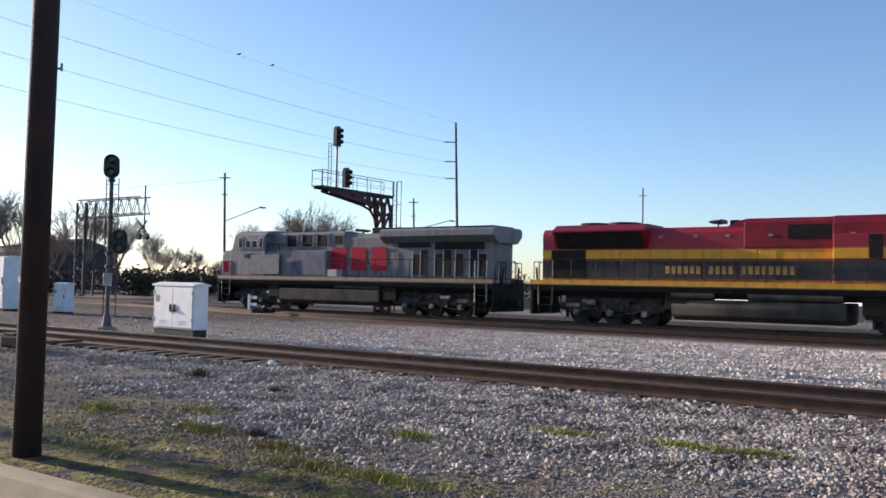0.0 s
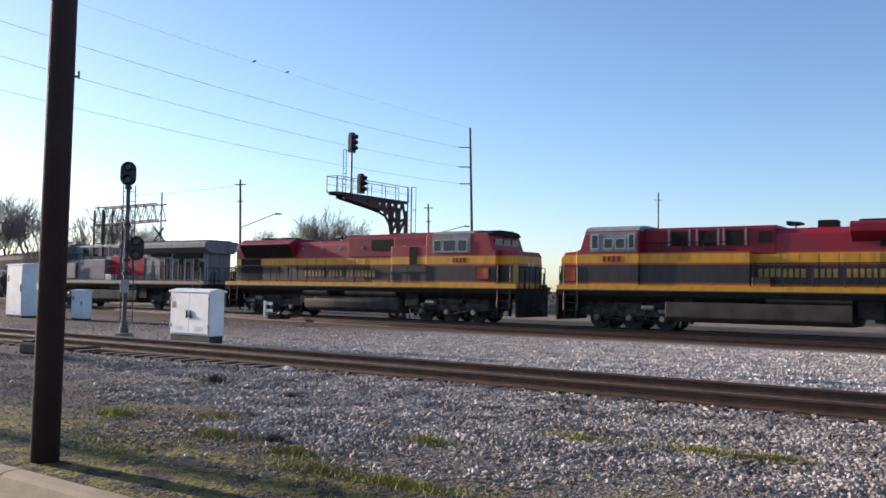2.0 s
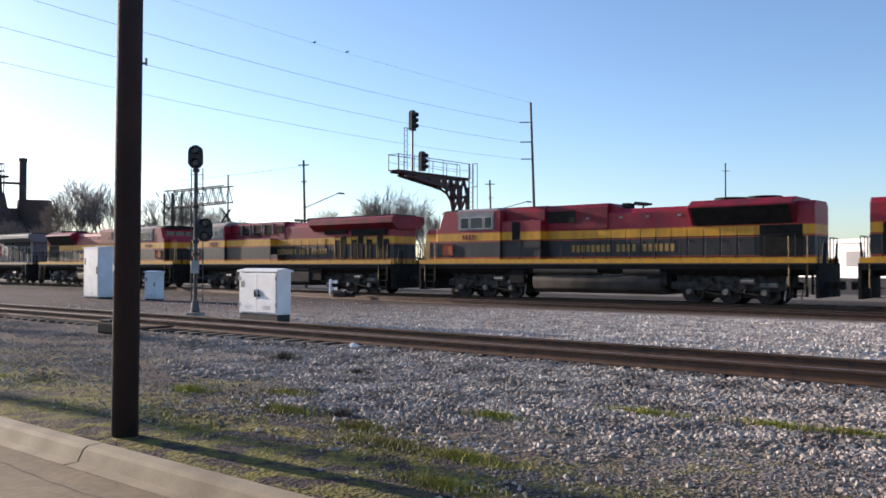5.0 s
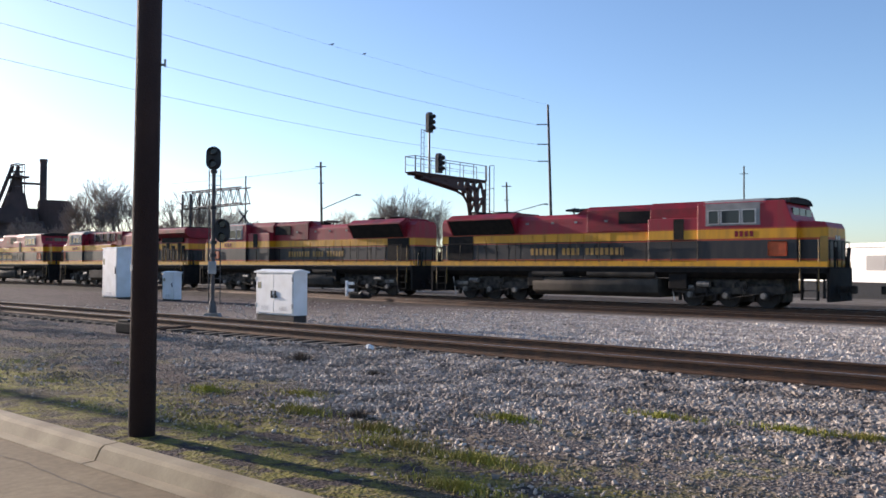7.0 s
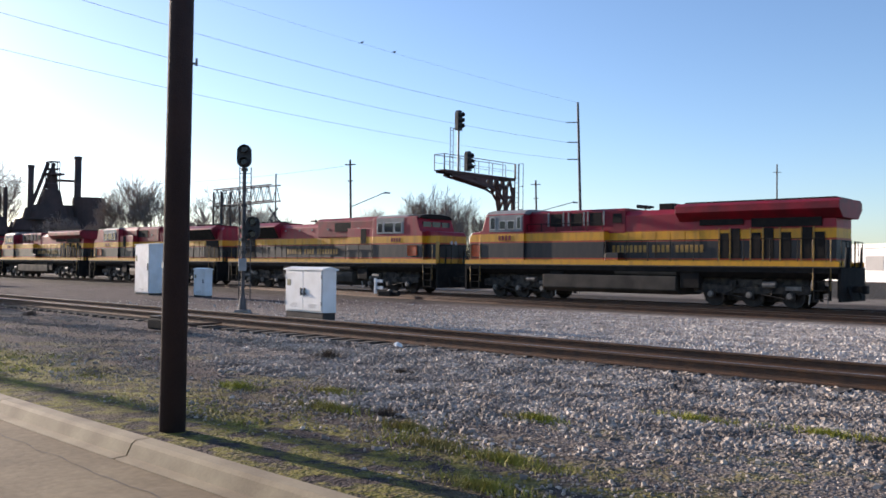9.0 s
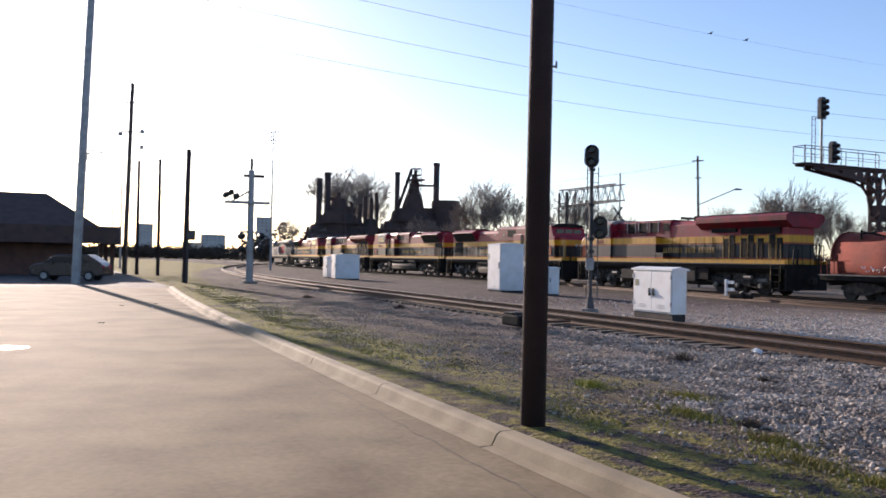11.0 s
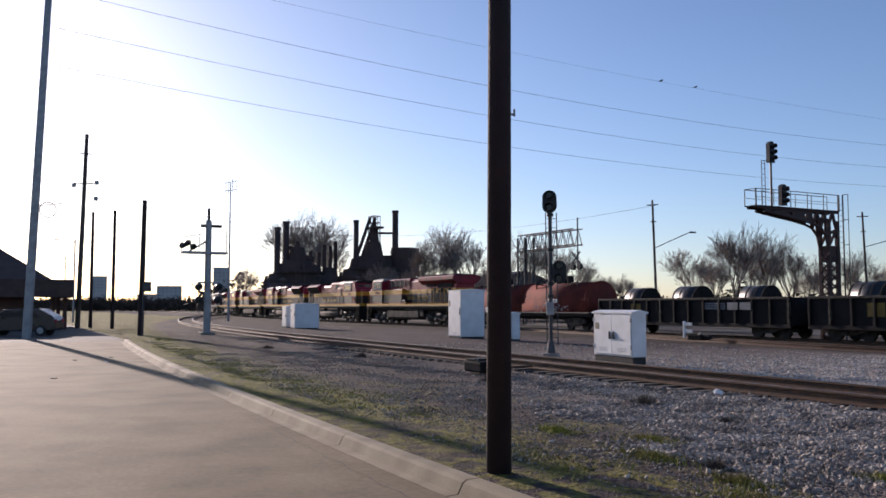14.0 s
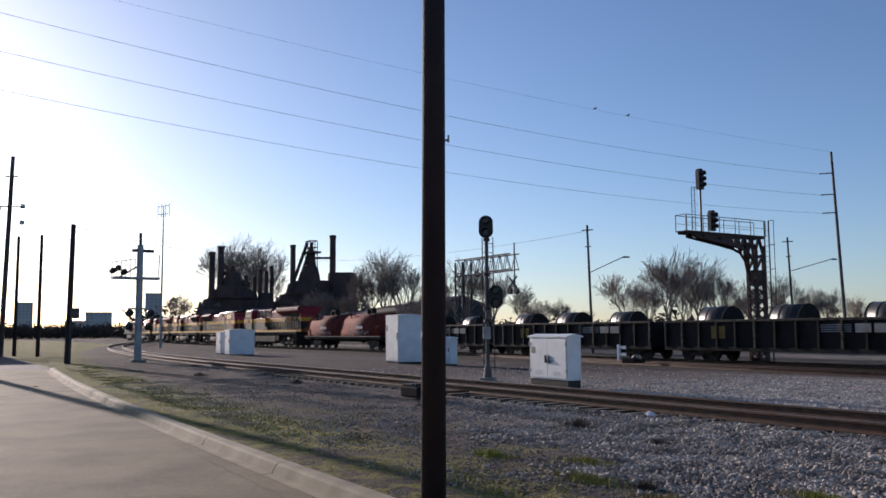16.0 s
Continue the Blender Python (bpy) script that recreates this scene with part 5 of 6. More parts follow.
def utility_pole(m, h, r, label, material=M_woodold, lean=(0, 0), arms=(), lamp=None, name="utility_pole"):
    t = thing(name, label, "utility pole", m, "poles")
    top = Vector((lean[0], lean[1], h))
    part("shaft", rod(B(), (0, 0, -0.3), top, r, r * 0.7, 12), material, t)
    for z, w, dx, dy in arms:
        p = top * (z / h)
        part("crossarm", rod(B(), p + Vector((-dx * w, -dy * w, 0)) * 0.5, p + Vector((dx * w, dy * w, 0)) * 0.5, 0.045, n=6), material, t)
    if lamp:
        z, vx, vy, rise = lamp
        p = top * (z / h)
        q = p + Vector((vx, vy, rise))
        a = part("lamp_arm", rod(B(), p, q, 0.04, n=6), M_galv, t)
        part("lamp_head", rod(B(), q, q + Vector((vx, vy, 0)).normalized() * 0.5 + Vector((0, 0, -0.04)), 0.09, 0.06, 10), M_galv, a, "grey street lamp head")
    return t


# ---- trees ----
def grow(limbs, p, d, length, r, level, rs, spread):
    q = p + d * length
    limbs[level < 2].append((p, q, r))
    if level >= 7:
        return
    for i in range(3):
        ax = Vector((rs.gauss(0, 1), rs.gauss(0, 1), rs.gauss(0, 0.6)))
        lift = 0.22 if level < 3 else 0.07
        nd = (d + ax.normalized() * spread * (1.3 if level < 2 else 1.12) * rs.uniform(0.6, 1.15) + Vector((0, 0, lift))).normalized()
        s = p.lerp(q, rs.uniform(0.45, 1.0)) if i else q
        grow(limbs, s, nd, length * rs.uniform(0.72, 0.90), max(r * (0.68 if i == 0 else 0.52), 0.0095), level + 1, rs, spread)


def limb_mesh(name, limbs, sides, material, parent, label=""):
    """Tapered tubes, one a limb, joined in one mesh."""
    V, F = [], []
    for p, q, r in limbs:
        d = (q - p).normalized()
        u = d.orthogonal().normalized()
        w = d.cross(u)
        k = len(V)
        for c, rr in ((p, r), (q, r * 0.75)):
            for i in range(sides):
                a = 6.2832 * i / sides
                V.append(c + (u * math.cos(a) + w * math.sin(a)) * rr)
        for i in range(sides):
            e = (i + 1) % sides
            F.append((k + i, k + e, k + sides + e, k + sides + i))
    me = bpy.data.meshes.new(name)
    me.from_pydata([tuple(v) for v in V], [], F)
    me.materials.append(material)
    ob = new(name, me)
    ob.parent = parent
    return tagged(ob, label)


def tree_model(seed, h, spread, label):
    rs = random.Random(seed)
    t = thing("bare_tree", label, "tree", pose(0, 0, -0.1), "bare winter trees")
    limbs = {True: [], False: []}
    grow(limbs, Vector((0, 0, 0)), Vector((rs.uniform(-0.05, 0.05), 0, 1)).normalized(), h * 0.17, h * 0.0165, 0, rs, spread)
    limb_mesh("trunk", limbs[True], 7, M_bark, t)
    limb_mesh("crown", limbs[False], 3, M_twig, t, "fine bare branches")
    return t


def place_yaw(yaw, dist):
    return -math.sin(radians(yaw)) * dist, math.cos(radians(yaw)) * dist


def build_trees():
    round_l, tall_l = "bare deciduous tree with a dense rounded crown", "bare slender deciduous tree"
    a = tree_model(1, 10.5, 0.54, round_l)
    b = tree_model(5, 11.5, 0.44, tall_l)
    c = tree_model(9, 11.0, 0.46, tall_l)
    used = set()
    for src, yaw, dist, s in ((a, 46.3, 82, 1.0), (b, 43.9, 88, 1.2), (c, 41.8, 92, 1.1), (b, 40.6, 94, 1.0), (c, 37.2, 98, 0.9), (b, 35.6, 105, 0.8), (a, 52.3, 100, 0.75), (c, 55.5, 92, 1.0),
                              (b, 57.3, 85, 1.1), (a, 58.8, 95, 0.95), (b, 61.0, 170, 2.0), (c, 62.3, 175, 2.2), (b, 63.4, 180, 2.0), (a, 59.6, 165, 1.3), (c, 70.9, 300, 4.0), (b, 72.0, 305, 4.3), (c, 69.7, 310, 3.6),
                              (b, 75.8, 190, 1.3), (a, 22.0, 130, 1.0), (c, 23.2, 128, 1.05), (a, 49.2, 110, 0.6), (b, 66.9, 190, 1.4), (c, 33.0, 120, 0.7), (b, 38.9, 112, 0.95), (c, 42.9, 115, 1.1), (a, 39.6, 120, 0.9), (b, 45.2, 118, 1.0), (c, 34.6, 125, 0.85), (a, 60.4, 120, 1.0), (c, 53.4, 125, 1.0), (b, 50.6, 130, 0.8), (c, 64.3, 185, 1.5), (b, 65.0, 190, 1.3)):
        x, y = place_yaw(yaw, dist)
        m = pose(x, y, -0.1, 0, 0, yaw * 37 % 360)
        if src in used:
            o = copy_thing(src, m)
        else:
            o = src
            used.add(src)
            o.matrix_basis = m
        o.scale = (s, s, s)
    # brush and evergreens beyond the line
    rs = np.random.RandomState(11)
    for name, mt, spots, label in (("evergreen_shrubs", M_ever, ((44.2, 90, 3.6, 2.4), (59.5, 78, 2.0, 1.6), (51.5, 88, 2.6, 2.0), (49.8, 92, 2.2, 1.8), (54.0, 84, 2.2, 1.8), (47.5, 96, 1.8, 2.2)), "dark evergreen shrubs beyond the tracks"),
                                   ("brush", M_brush, tuple((y, 110 + 10 * math.sin(y), 2.8, 3.2) for y in np.arange(30, 64, 1.1)) + tuple((y, 225, 6.5 + 1.5 * math.sin(3 * y), 5.5) for y in np.arange(61, 78, 0.8)) + tuple((y, 330, 4.6 + math.sin(5 * y), 6.0) for y in np.arange(76, 90, 0.5)), "leafless brush and scrub in the distance")):
        V, F = [], []
        for yaw, dist, h, w in spots:
            cx, cy = place_yaw(yaw, dist)
            for _ in range(420 if dist < 300 else 900):
                g = rs.normal(0, 1, 3)
                g /= np.linalg.norm(g)
                rr = rs.uniform(0.35, 1.0) * (1 + 0.25 * rs.normal())
                px, py, pz = cx + g[0] * w * rr, cy + g[1] * w * rr, max(0.05, h * 0.5 + g[2] * h * 0.5 * rr)
                s = rs.uniform(0.12, 0.3) * min(1.9, (dist / 90) ** 0.7) * (1 if dist < 300 else 0.8)
                k = len(V)
                d = rs.normal(0, 1, (3, 3)) * s
                for i in range(3):
                    V.append((px + d[i][0], py + d[i][1], max(0.0, pz + d[i][2])))
                F.append((k, k + 1, k + 2))
        me = bpy.data.meshes.new(name)
        me.from_pydata(V, [], F)
        me.materials.append(mt)
        tagged(new(name, me), label, "shrubs", "", "stuff")


# ---- distance ----
def furnace():
    t = thing("blast_furnace", "rusted dark blast furnace plant with tall stacks", "industrial plant", pose(0, 0, 0))

    def at(yaw, dist, z=0.0):
        x, y = place_yaw(yaw, dist)
        return Vector((x, y, z))

    def zz(el, dist):
        return 1.6 + dist * math.tan(radians(el))
    D = 250
    for yaw, el, r in ((73.6, 5.2, 0.9), (73.05, 5.6, 0.95), (68.45, 5.75, 0.8), (65.85, 6.4, 0.95)):
        s = smooth(part("chimney", rod(B(), at(yaw, D), at(yaw, D, zz(el, D)), r, r * 0.93, 20), M_stack, t, "tall dark steel chimney"))
        part("rim", rod(B(), at(yaw, D, zz(el, D) - 0.8), at(yaw, D, zz(el, D)), r * 1.06, n=20), M_stack, s)
    for yaw, el in ((71.45, 3.7), (70.9, 3.6), (70.55, 4.1), (70.15, 4.0), (69.8, 4.35)):
        part("stove_chimney", rod(B(), at(yaw, D), at(yaw, D, zz(el, D)), 0.55, n=14), M_stack, t)
    # furnace bodies
    for yaw, el, r in ((72.3, 3.9, 6.5), (73.2, 2.8, 6.0), (71.2, 2.7, 6.0), (70.2, 2.6, 6.0), (67.3, 4.3, 7.0), (66.4, 3.4, 6.5), (68.3, 3.2, 6.5)):
        top = zz(el, D)
        b = B()
        p = at(yaw, D)
        rod(b, p, p + Vector((0, 0, top * 0.62)), r * 0.96, r * 0.88, 16)
        rod(b, p + Vector((0, 0, top * 0.62)), p + Vector((0, 0, top * 0.8)), r * 0.8, r * 0.66, 16)
        rod(b, p + Vector((0, 0, top * 0.6)), p + Vector((0, 0, top * 0.63)), r * 1.05, n=16)
        rod(b, p + Vector((0, 0, top * 0.8)), p + Vector((0, 0, top)), r * 0.42, r * 0.3, 16)
        for q in range(4):
            rod(b, p + Vector((r * 1.2 * math.cos(q * 1.57), r * 1.2 * math.sin(q * 1.57), 0)), p + Vector((r * 0.8 * math.cos(q * 1.57), r * 0.8 * math.sin(q * 1.57), top * 0.75)), 0.4, n=6)
        part("furnace_body", b, M_stack, t)
    p = at(65.2, D)
    top = zz(3.9, D)
    b = B()
    rod(b, p, p + Vector((0, 0, top - 1.5)), 4.2, n=24)
    rod(b, p + Vector((0, 0, top - 1.5)), p + Vector((0, 0, top)), 4.3, 4.1, 24)
    part("stove", b, M_stack, t, "flat-topped round hot blast stove")
    for y0, y1, el in ((74.3, 71.6, 1.5), (71.7, 69.2, 1.25), (69.3, 66.2, 1.7), (66.3, 63.6, 1.35)):
        a, c2 = at(y0, D - 8), at(y1, D - 8)
        dd = (c2 - a).normalized()
        bm = B()
        top = zz(el, D)
        prism(bm, [(-5, 0), (5, 0), (5, top * 0.8), (0, top), (-5, top * 0.8)], 0, (c2 - a).length)
        w = part("stock_house", bm, M_stack, t, "long dark stock house")
        w.matrix_basis = Matrix.Translation(a) @ Euler((0, 0, math.atan2(dd.y, dd.x))).to_matrix().to_4x4()
    # skip hoist and top works
    h = B()
    for s in (-0.8, 0.8):
        o = Vector((0, s, 0))
        rod(h, at(69.3, D, 2) + o, at(67.35, D, zz(5.9, D)) + o, 0.5, n=6)
    part("skip_hoist", h, M_stack, t, "inclined skip hoist")
    f = B()
    c = at(67.25, D)
    hi, mid = zz(6.0, D), zz(5.3, D)
    for dx in (-1.7, 0, 1.7):
        for dy in (-1.1, 1.1):
            rod(f, c + Vector((dx, dy, mid - 12)), c + Vector((dx, dy, mid)), 0.16, n=6)
            rod(f, c + Vector((dx, dy, mid)), c + Vector((dx, dy, hi)), 0.12, n=6)
    for z in (mid, mid + 1.2, hi):
        for dy in (-1.1, 1.1):
            rod(f, c + Vector((-1.7, dy, z)), c + Vector((1.7, dy, z)), 0.14, n=6)
        for dx in (-1.7, 1.7):
            rod(f, c + Vector((dx, -1.1, z)), c + Vector((dx, 1.1, z)), 0.14, n=6)
    box(f, c.x - 3.0, c.x + 3.0, c.y - 1.8, c.y + 1.8, mid - 0.5, mid)
    rod(f, c + Vector((0, 0, mid)), c + Vector((0, 0, mid + 1.6)), 0.8, 0.5, 10)
    rod(f, c + Vector((0, 0, mid - 11)), c + Vector((0, 0, mid - 4)), 3.0, 1.4, 12)
    rod(f, c + Vector((0, 0, mid - 4)), c + Vector((0, 0, mid)), 1.4, 1.0, 12)
    part("top_platform", f, M_stack, t, "railed charging platform")
    g = B()
    rod(g, c + Vector((0, 0, zz(4.9, D))), at(65.9, D, zz(4.9, D)), 0.35, n=8)
    part("gas_main", g, M_stack, t)
    g = B()
    rod(g, at(72.4, D, zz(3.4, D)), at(71.2, D, zz(3.1, D)), 0.8, n=8)
    rod(g, at(72.9, D, zz(3.9, D)), at(71.9, D, zz(3.6, D)), 0.5, n=8)
    rod(g, at(72.3, D, zz(2.5, D)), at(72.3, D, zz(4.3, D)), 1.6, 0.6, 10)
    part("gas_main", g, M_stack, t)
    # casting shed
    s = thing("casting_shed", "long dark shed with a sloping rusted roof", "industrial building", pose(0, 0, 0))
    a, b2 = at(64.8, 190), at(57.2, 150)
    d = (b2 - a).normalized()
    n2 = Vector((-d.y, d.x, 0))
    bm = B()
    pts = []
    for q, e, r in ((a, 4.5, 6.0), (b2, 6.0, 8.0)):
        pts.append([bm.verts.new(q - n2 * 6), bm.verts.new(q - n2 * 6 + Vector((0, 0, e))), bm.verts.new(q + Vector((0, 0, r))), bm.verts.new(q + n2 * 6 + Vector((0, 0, e))), bm.verts.new(q + n2 * 6)])
    for k in range(4):
        bm.faces.new((pts[0][k], pts[1][k], pts[1][k + 1], pts[0][k + 1]))
    bm.faces.new(pts[0])
    bm.faces.new(pts[1][::-1])
    bmesh.ops.recalc_face_normals(bm, faces=bm.faces)
    part("shell", bm, M_shed, s)
    for k in range(14):
        p0 = a.lerp(b2, (k + 0.5) / 14)
        for sd in (-1,):
            q = p0 - n2 * 6.05
            q2 = p0 + n2 * 6.05
            q = q if q.length < q2.length else q2
            bm = B()
            box(bm, -1.6, 1.6, -0.05, 0.05, 1.0, 3.8)
            w = part("bay_opening", bm, M_farwin, s)
            w.matrix_basis = Matrix.Translation(q) @ Euler((0, 0, math.atan2(d.y, d.x))).to_matrix().to_4x4()


def far_block(yaw, dist, w, d, h, label, floors, cols, wall=None, turn=0.0):
    x, y = place_yaw(yaw, dist)
    t = thing("office_tower" if h > 12 else "warehouse", label, "building", pose(x, y, 0, 0, 0, yaw + turn))
    part("wall", box(B(), -w / 2, w / 2, 0, d, -0.5, h), wall or M_far, t)
    part("roof", box(B(), -w / 2 - 0.3, w / 2 + 0.3, -0.3, d + 0.3, h, h + 0.6), wall or M_far, t)
    for i in range(cols):
        for j in range(floors):
            cw, ch = w / cols, h / floors
            part("window", box(B(), -w / 2 + cw * (i + 0.25), -w / 2 + cw * (i + 0.75), -0.06, 0.02, ch * (j + 0.3), ch * (j + 0.75)), M_farwin, t)
    return t


def depot():
    """Low hip-roofed building with deep eaves across the lot."""
    t = thing("depot_building", "low brick building with a big hipped brown roof", "building", pose(-80, 3.4, 0))
    w = 11.0
    part("wall", box(B(), -9, 9, -w - 5, -1.3, -0.1, 2.75), M_brickdk, t)
    bm = B()
    e = [bm.verts.new(p) for p in ((-11, 1.4, 2.75), (11, 1.4, 2.75), (11, -w - 7.4, 2.75), (-11, -w - 7.4, 2.75))]
    r = [bm.verts.new(p) for p in ((-4, -3.6, 6.3), (4, -3.6, 6.3), (4, -w - 2.4, 6.3), (-4, -w - 2.4, 6.3))]
    bm.faces.new(e[::-1])
    bm.faces.new(r)
    for k in range(4):
        bm.faces.new((e[k], e[(k + 1) % 4], r[(k + 1) % 4], r[k]))
    bmesh.ops.recalc_face_normals(bm, faces=bm.faces)
    roof = part("roof", bm, M_roof, t, "hipped brown shingle roof")
    fb = B()
    box(fb, -11.05, 11.05, 1.3, 1.5, 2.3, 3.6)
    box(fb, 10.95, 11.15, -w - 7.4, 1.5, 2.3, 3.6)
    part("fascia", fb, M_roof, roof)
    for x in (-8, 0, 8):
        part("porch_post", box(B(), x - 0.15, x + 0.15, 1.0, 1.3, -0.1, 2.75), M_brickdk, t)


def parked_car():
    t = thing("parked_car", "dark parked hatchback on the drive", "car", pose(-57.0, 1.3, -0.1, 0, 0, 70))
    bm = B()
    prof = [(-2.1, 0.35), (-2.15, 0.75), (-2.0, 0.98), (-1.35, 1.08), (-0.75, 1.56), (1.2, 1.6), (1.95, 1.15), (2.1, 0.95), (2.12, 0.4), (1.9, 0.3), (-1.9, 0.28)]
    prism(bm, prof, -0.86, 0.86, "y", 0.06)
    part("body", bm, M_carpaint, t)
    for s in (-1, 1):
        g = B()
        prism(g, [(-1.35, 1.08), (-0.85, 1.42), (0.85, 1.46), (1.4, 1.1)], s * 0.865 - 0.005, s * 0.865 + 0.005, "y")
        part("side_window", g, M_glass, t)
        part("mirror", box(B(), -0.95, -0.75, s * 1.0 - 0.1, s * 1.0 + 0.1, 1.0, 1.15, 0.03), M_carpaint, t)
        for x in (-1.3, 1.3):
            w = part("wheel", rod(B(), (x, s * 0.70, 0.31), (x, s * 0.89, 0.31), 0.31, n=20), M_rubber, t)
            part("rim", rod(B(), (x, s * 0.885, 0.31), (x, s * 0.90, 0.31), 0.19, n=14), M_galv, w)
        part("headlight", box(B(), -2.14, -2.05, s * 0.62 - 0.16, s * 0.62 + 0.16, 0.68, 0.84, 0.02), M_bright, t)
        part("tail_light", box(B(), 2.05, 2.13, s * 0.66 - 0.14, s * 0.66 + 0.14, 0.8, 0.98, 0.02), M_redletter, t)


def wire(a, b, sag, name="power_line", thick=0.012):
    a, b = Vector(a), Vector(b)
    cu = bpy.data.curves.new(name, "CURVE")
    cu.dimensions, cu.bevel_depth, cu.bevel_resolution = "3D", thick, 1
    sp = cu.splines.new("POLY")
    sp.points.add(40)
    for i in range(41):
        u = i / 40
        p = a.lerp(b, u) - Vector((0, 0, sag * 4 * u * (1 - u)))
        sp.points[i].co = (*p, 1)
    cu.materials.append(M_wire)
    return tagged(new(name, cu), "thin overhead wire strung between poles", "power line", "overhead wires")


build_ground()
build_track("track_near", "rusty single track on limestone ballast", near_line, NEAR_Z, -160, 40, -62, 4)
build_track("track_main", "main line track", main_line, MAIN_Z, -420, 120, -44, 6)
build_track("track_siding", "rusty siding track", siding_line, MAIN_Z - 0.02, -62, 60, -28, 6)

FIT[0] = 0.915
# the train, from its leading unit back; s is the place of a unit's middle behind the first coupling
GREY = loco_b(pose(0, 0, 0, 0, 0, 180), "grey diesel locomotive with large red block letters", M_grey, True)
TRAIN = [(GREY, -11.2, 180)]
for k, (fn, s, turn, text) in enumerate(((loco_a, 11.25, 0, "red, yellow and black diesel running long hood first"),
                                        (loco_b, 33.75, 180, "red, yellow and black diesel with a wide radiator, cab leading"),
                                        (loco_a, 56.2, 180, "red, yellow and black diesel, cab leading"),
                                        (loco_a, 78.7, 0, "red, yellow and black diesel trailing, long hood first"),
                                        (loco_b, 101.2, 180, "red, yellow and black rearmost diesel ahead of the cars"))):
    FIT[0] = 0.965 if fn is loco_a else 0.915
    TRAIN.append((fn(Matrix(), text) if fn is loco_a else fn(Matrix(), text, M_livery), s, turn))
GAP = 112.5
FIT[0] = 1.0
TRAIN.append((coil_car(Matrix(), 8.8), GAP + 9.55, 0))
for k in range(4):
    TRAIN.append((gondola(Matrix(), 7.85, k * 10), GAP + 18.9 + 16.75 * k + 8.35, 0))

cabinet(pose(-19.35, 15.5, 0, 0, 0, -4), 1.85, 0.46, 1.48, "white double-door signal cabinet on a dark plinth")
cabinet(pose(-42.0, 23.1, -0.1, 0, 0, -4), 1.7, 1.4, 2.65, "tall white single-door relay cabinet", 1, 0.08)
cabinet(pose(-38.6, 23.9, -0.12, 0, 0, -4), 1.15, 0.42, 1.42, "small white signal cabinet", 1, 0.05)
cabinet(pose(-70.0, 21.6, -0.08, 0, 0, -4), 1.6, 0.7, 1.75, "weathered white lineside signal cabinet", 1, 0.05)
cabinet(pose(-65.4, 21.5, -0.08, 0, 0, -4), 1.5, 1.9, 1.95, "broad white relay case", 1, 0.05)
mast_signal(pose(-23.3, 15.9, 0, 0, 0, 48))
signal_gantry()
truss_signal()
crossing_signal()


def switch_machine(m):
    t = thing("switch_machine", "dark low switch machine beside the rails", "switch machine", m, "switch machines")
    part("case", box(B(), -0.42, 0.42, -0.25, 0.25, 0.05, 0.32, 0.05), M_dark, t)
    part("motor", rod(B(), (0.4, 0, 0.2), (0.75, 0, 0.2), 0.13, n=12), M_dark, t)
    part("lid", box(B(), -0.35, 0.1, -0.22, 0.22, 0.32, 0.37, 0.02), M_truck, t)
    part("rod", rod(B(), (-0.2, 0.2, 0.12), (-0.2, 1.6, 0.12), 0.025, n=6), M_rust, t)
    part("lever", rod(B(), (0.2, -0.2, 0.3), (0.5, -0.35, 0.42), 0.02, n=6), M_galv, t)


switch_machine(pose(-18.1, 10.3, 0, 0, 0, 0))
switch_machine(pose(-30.6, 29.2, 0, 0, 0, 4))
st = thing("switch_marker", "small white switch marker on a short post", "marker", pose(-34.9, 32.4, 0))
part("post", box(B(), -0.06, 0.06, -0.06, 0.06, 0, 0.85), M_white, st)
for z in (0.25, 0.62):
    part("plate", box(B(), -0.02, 0.55, -0.04, 0.04, z, z + 0.16), M_white, st)

# the near pole with its hook
np_ = thing("timber_pole", "dark creosoted timber pole beside the kerb", "utility pole", pose(-7.243, 4.255, 0))
sh = part("shaft", rod(B(), (0, 0, -0.3), (0.102, 0.0, 9.0), 0.122, 0.102, 20), M_wood, np_)
smooth(sh)
part("hook", rod(rod(B(), (0.06, 0.08, 3.48), (0.10, 0.135, 3.48), 0.012, n=6), (0.10, 0.135, 3.46), (0.10, 0.135, 3.53), 0.012, n=6), M_galv, np_, "small steel hook")
part("tag", box(B(), -0.02, 0.02, -0.126, -0.122, 1.55, 1.6), M_bright, np_, "small metal tag")

# poles
utility_pole(pose(-50.5, 7.07, 0), 7.6, 0.17, "dark leaning timber pole with a small box", M_wood, (-0.15, 0.1))
BOXPOLE = bpy.data.objects["utility_pole"]
part("terminal_box", box(B(), -0.05, 0.3, 0.05, 0.5, 2.45, 3.0, 0.03), M_dkgalv, BOXPOLE, "grey terminal box on the pole")
part("conduit", rod(B(), (0.16, 0.05, 0), (0.14, 0.08, 2.5), 0.035, n=6), M_dkgalv, BOXPOLE)
utility_pole(pose(-73, 8.1, 0), 9.3, 0.15, "bare dark timber pole", M_wood)
utility_pole(pose(-76, 6.75, 0), 9.4, 0.15, "bare dark timber pole", M_wood)
FLOODPOLE = utility_pole(pose(-75, 5.7, 0), 15.6, 0.2, "tall timber pole with floodlights", M_woodold, (0.2, 0.3), ((11.6, 1.6, 0.3, 0.9), (14.0, 1.0, 0.3, 0.9)))
x_, y_ = place_yaw(33.5, 90)
TALLPOLE = utility_pole(pose(x_, y_, 0), 18.8, 0.17, "tall dark steel power pole with three short arms", M_dkgalv, (-0.9, 0.3))
x_, y_ = place_yaw(48.75, 72)
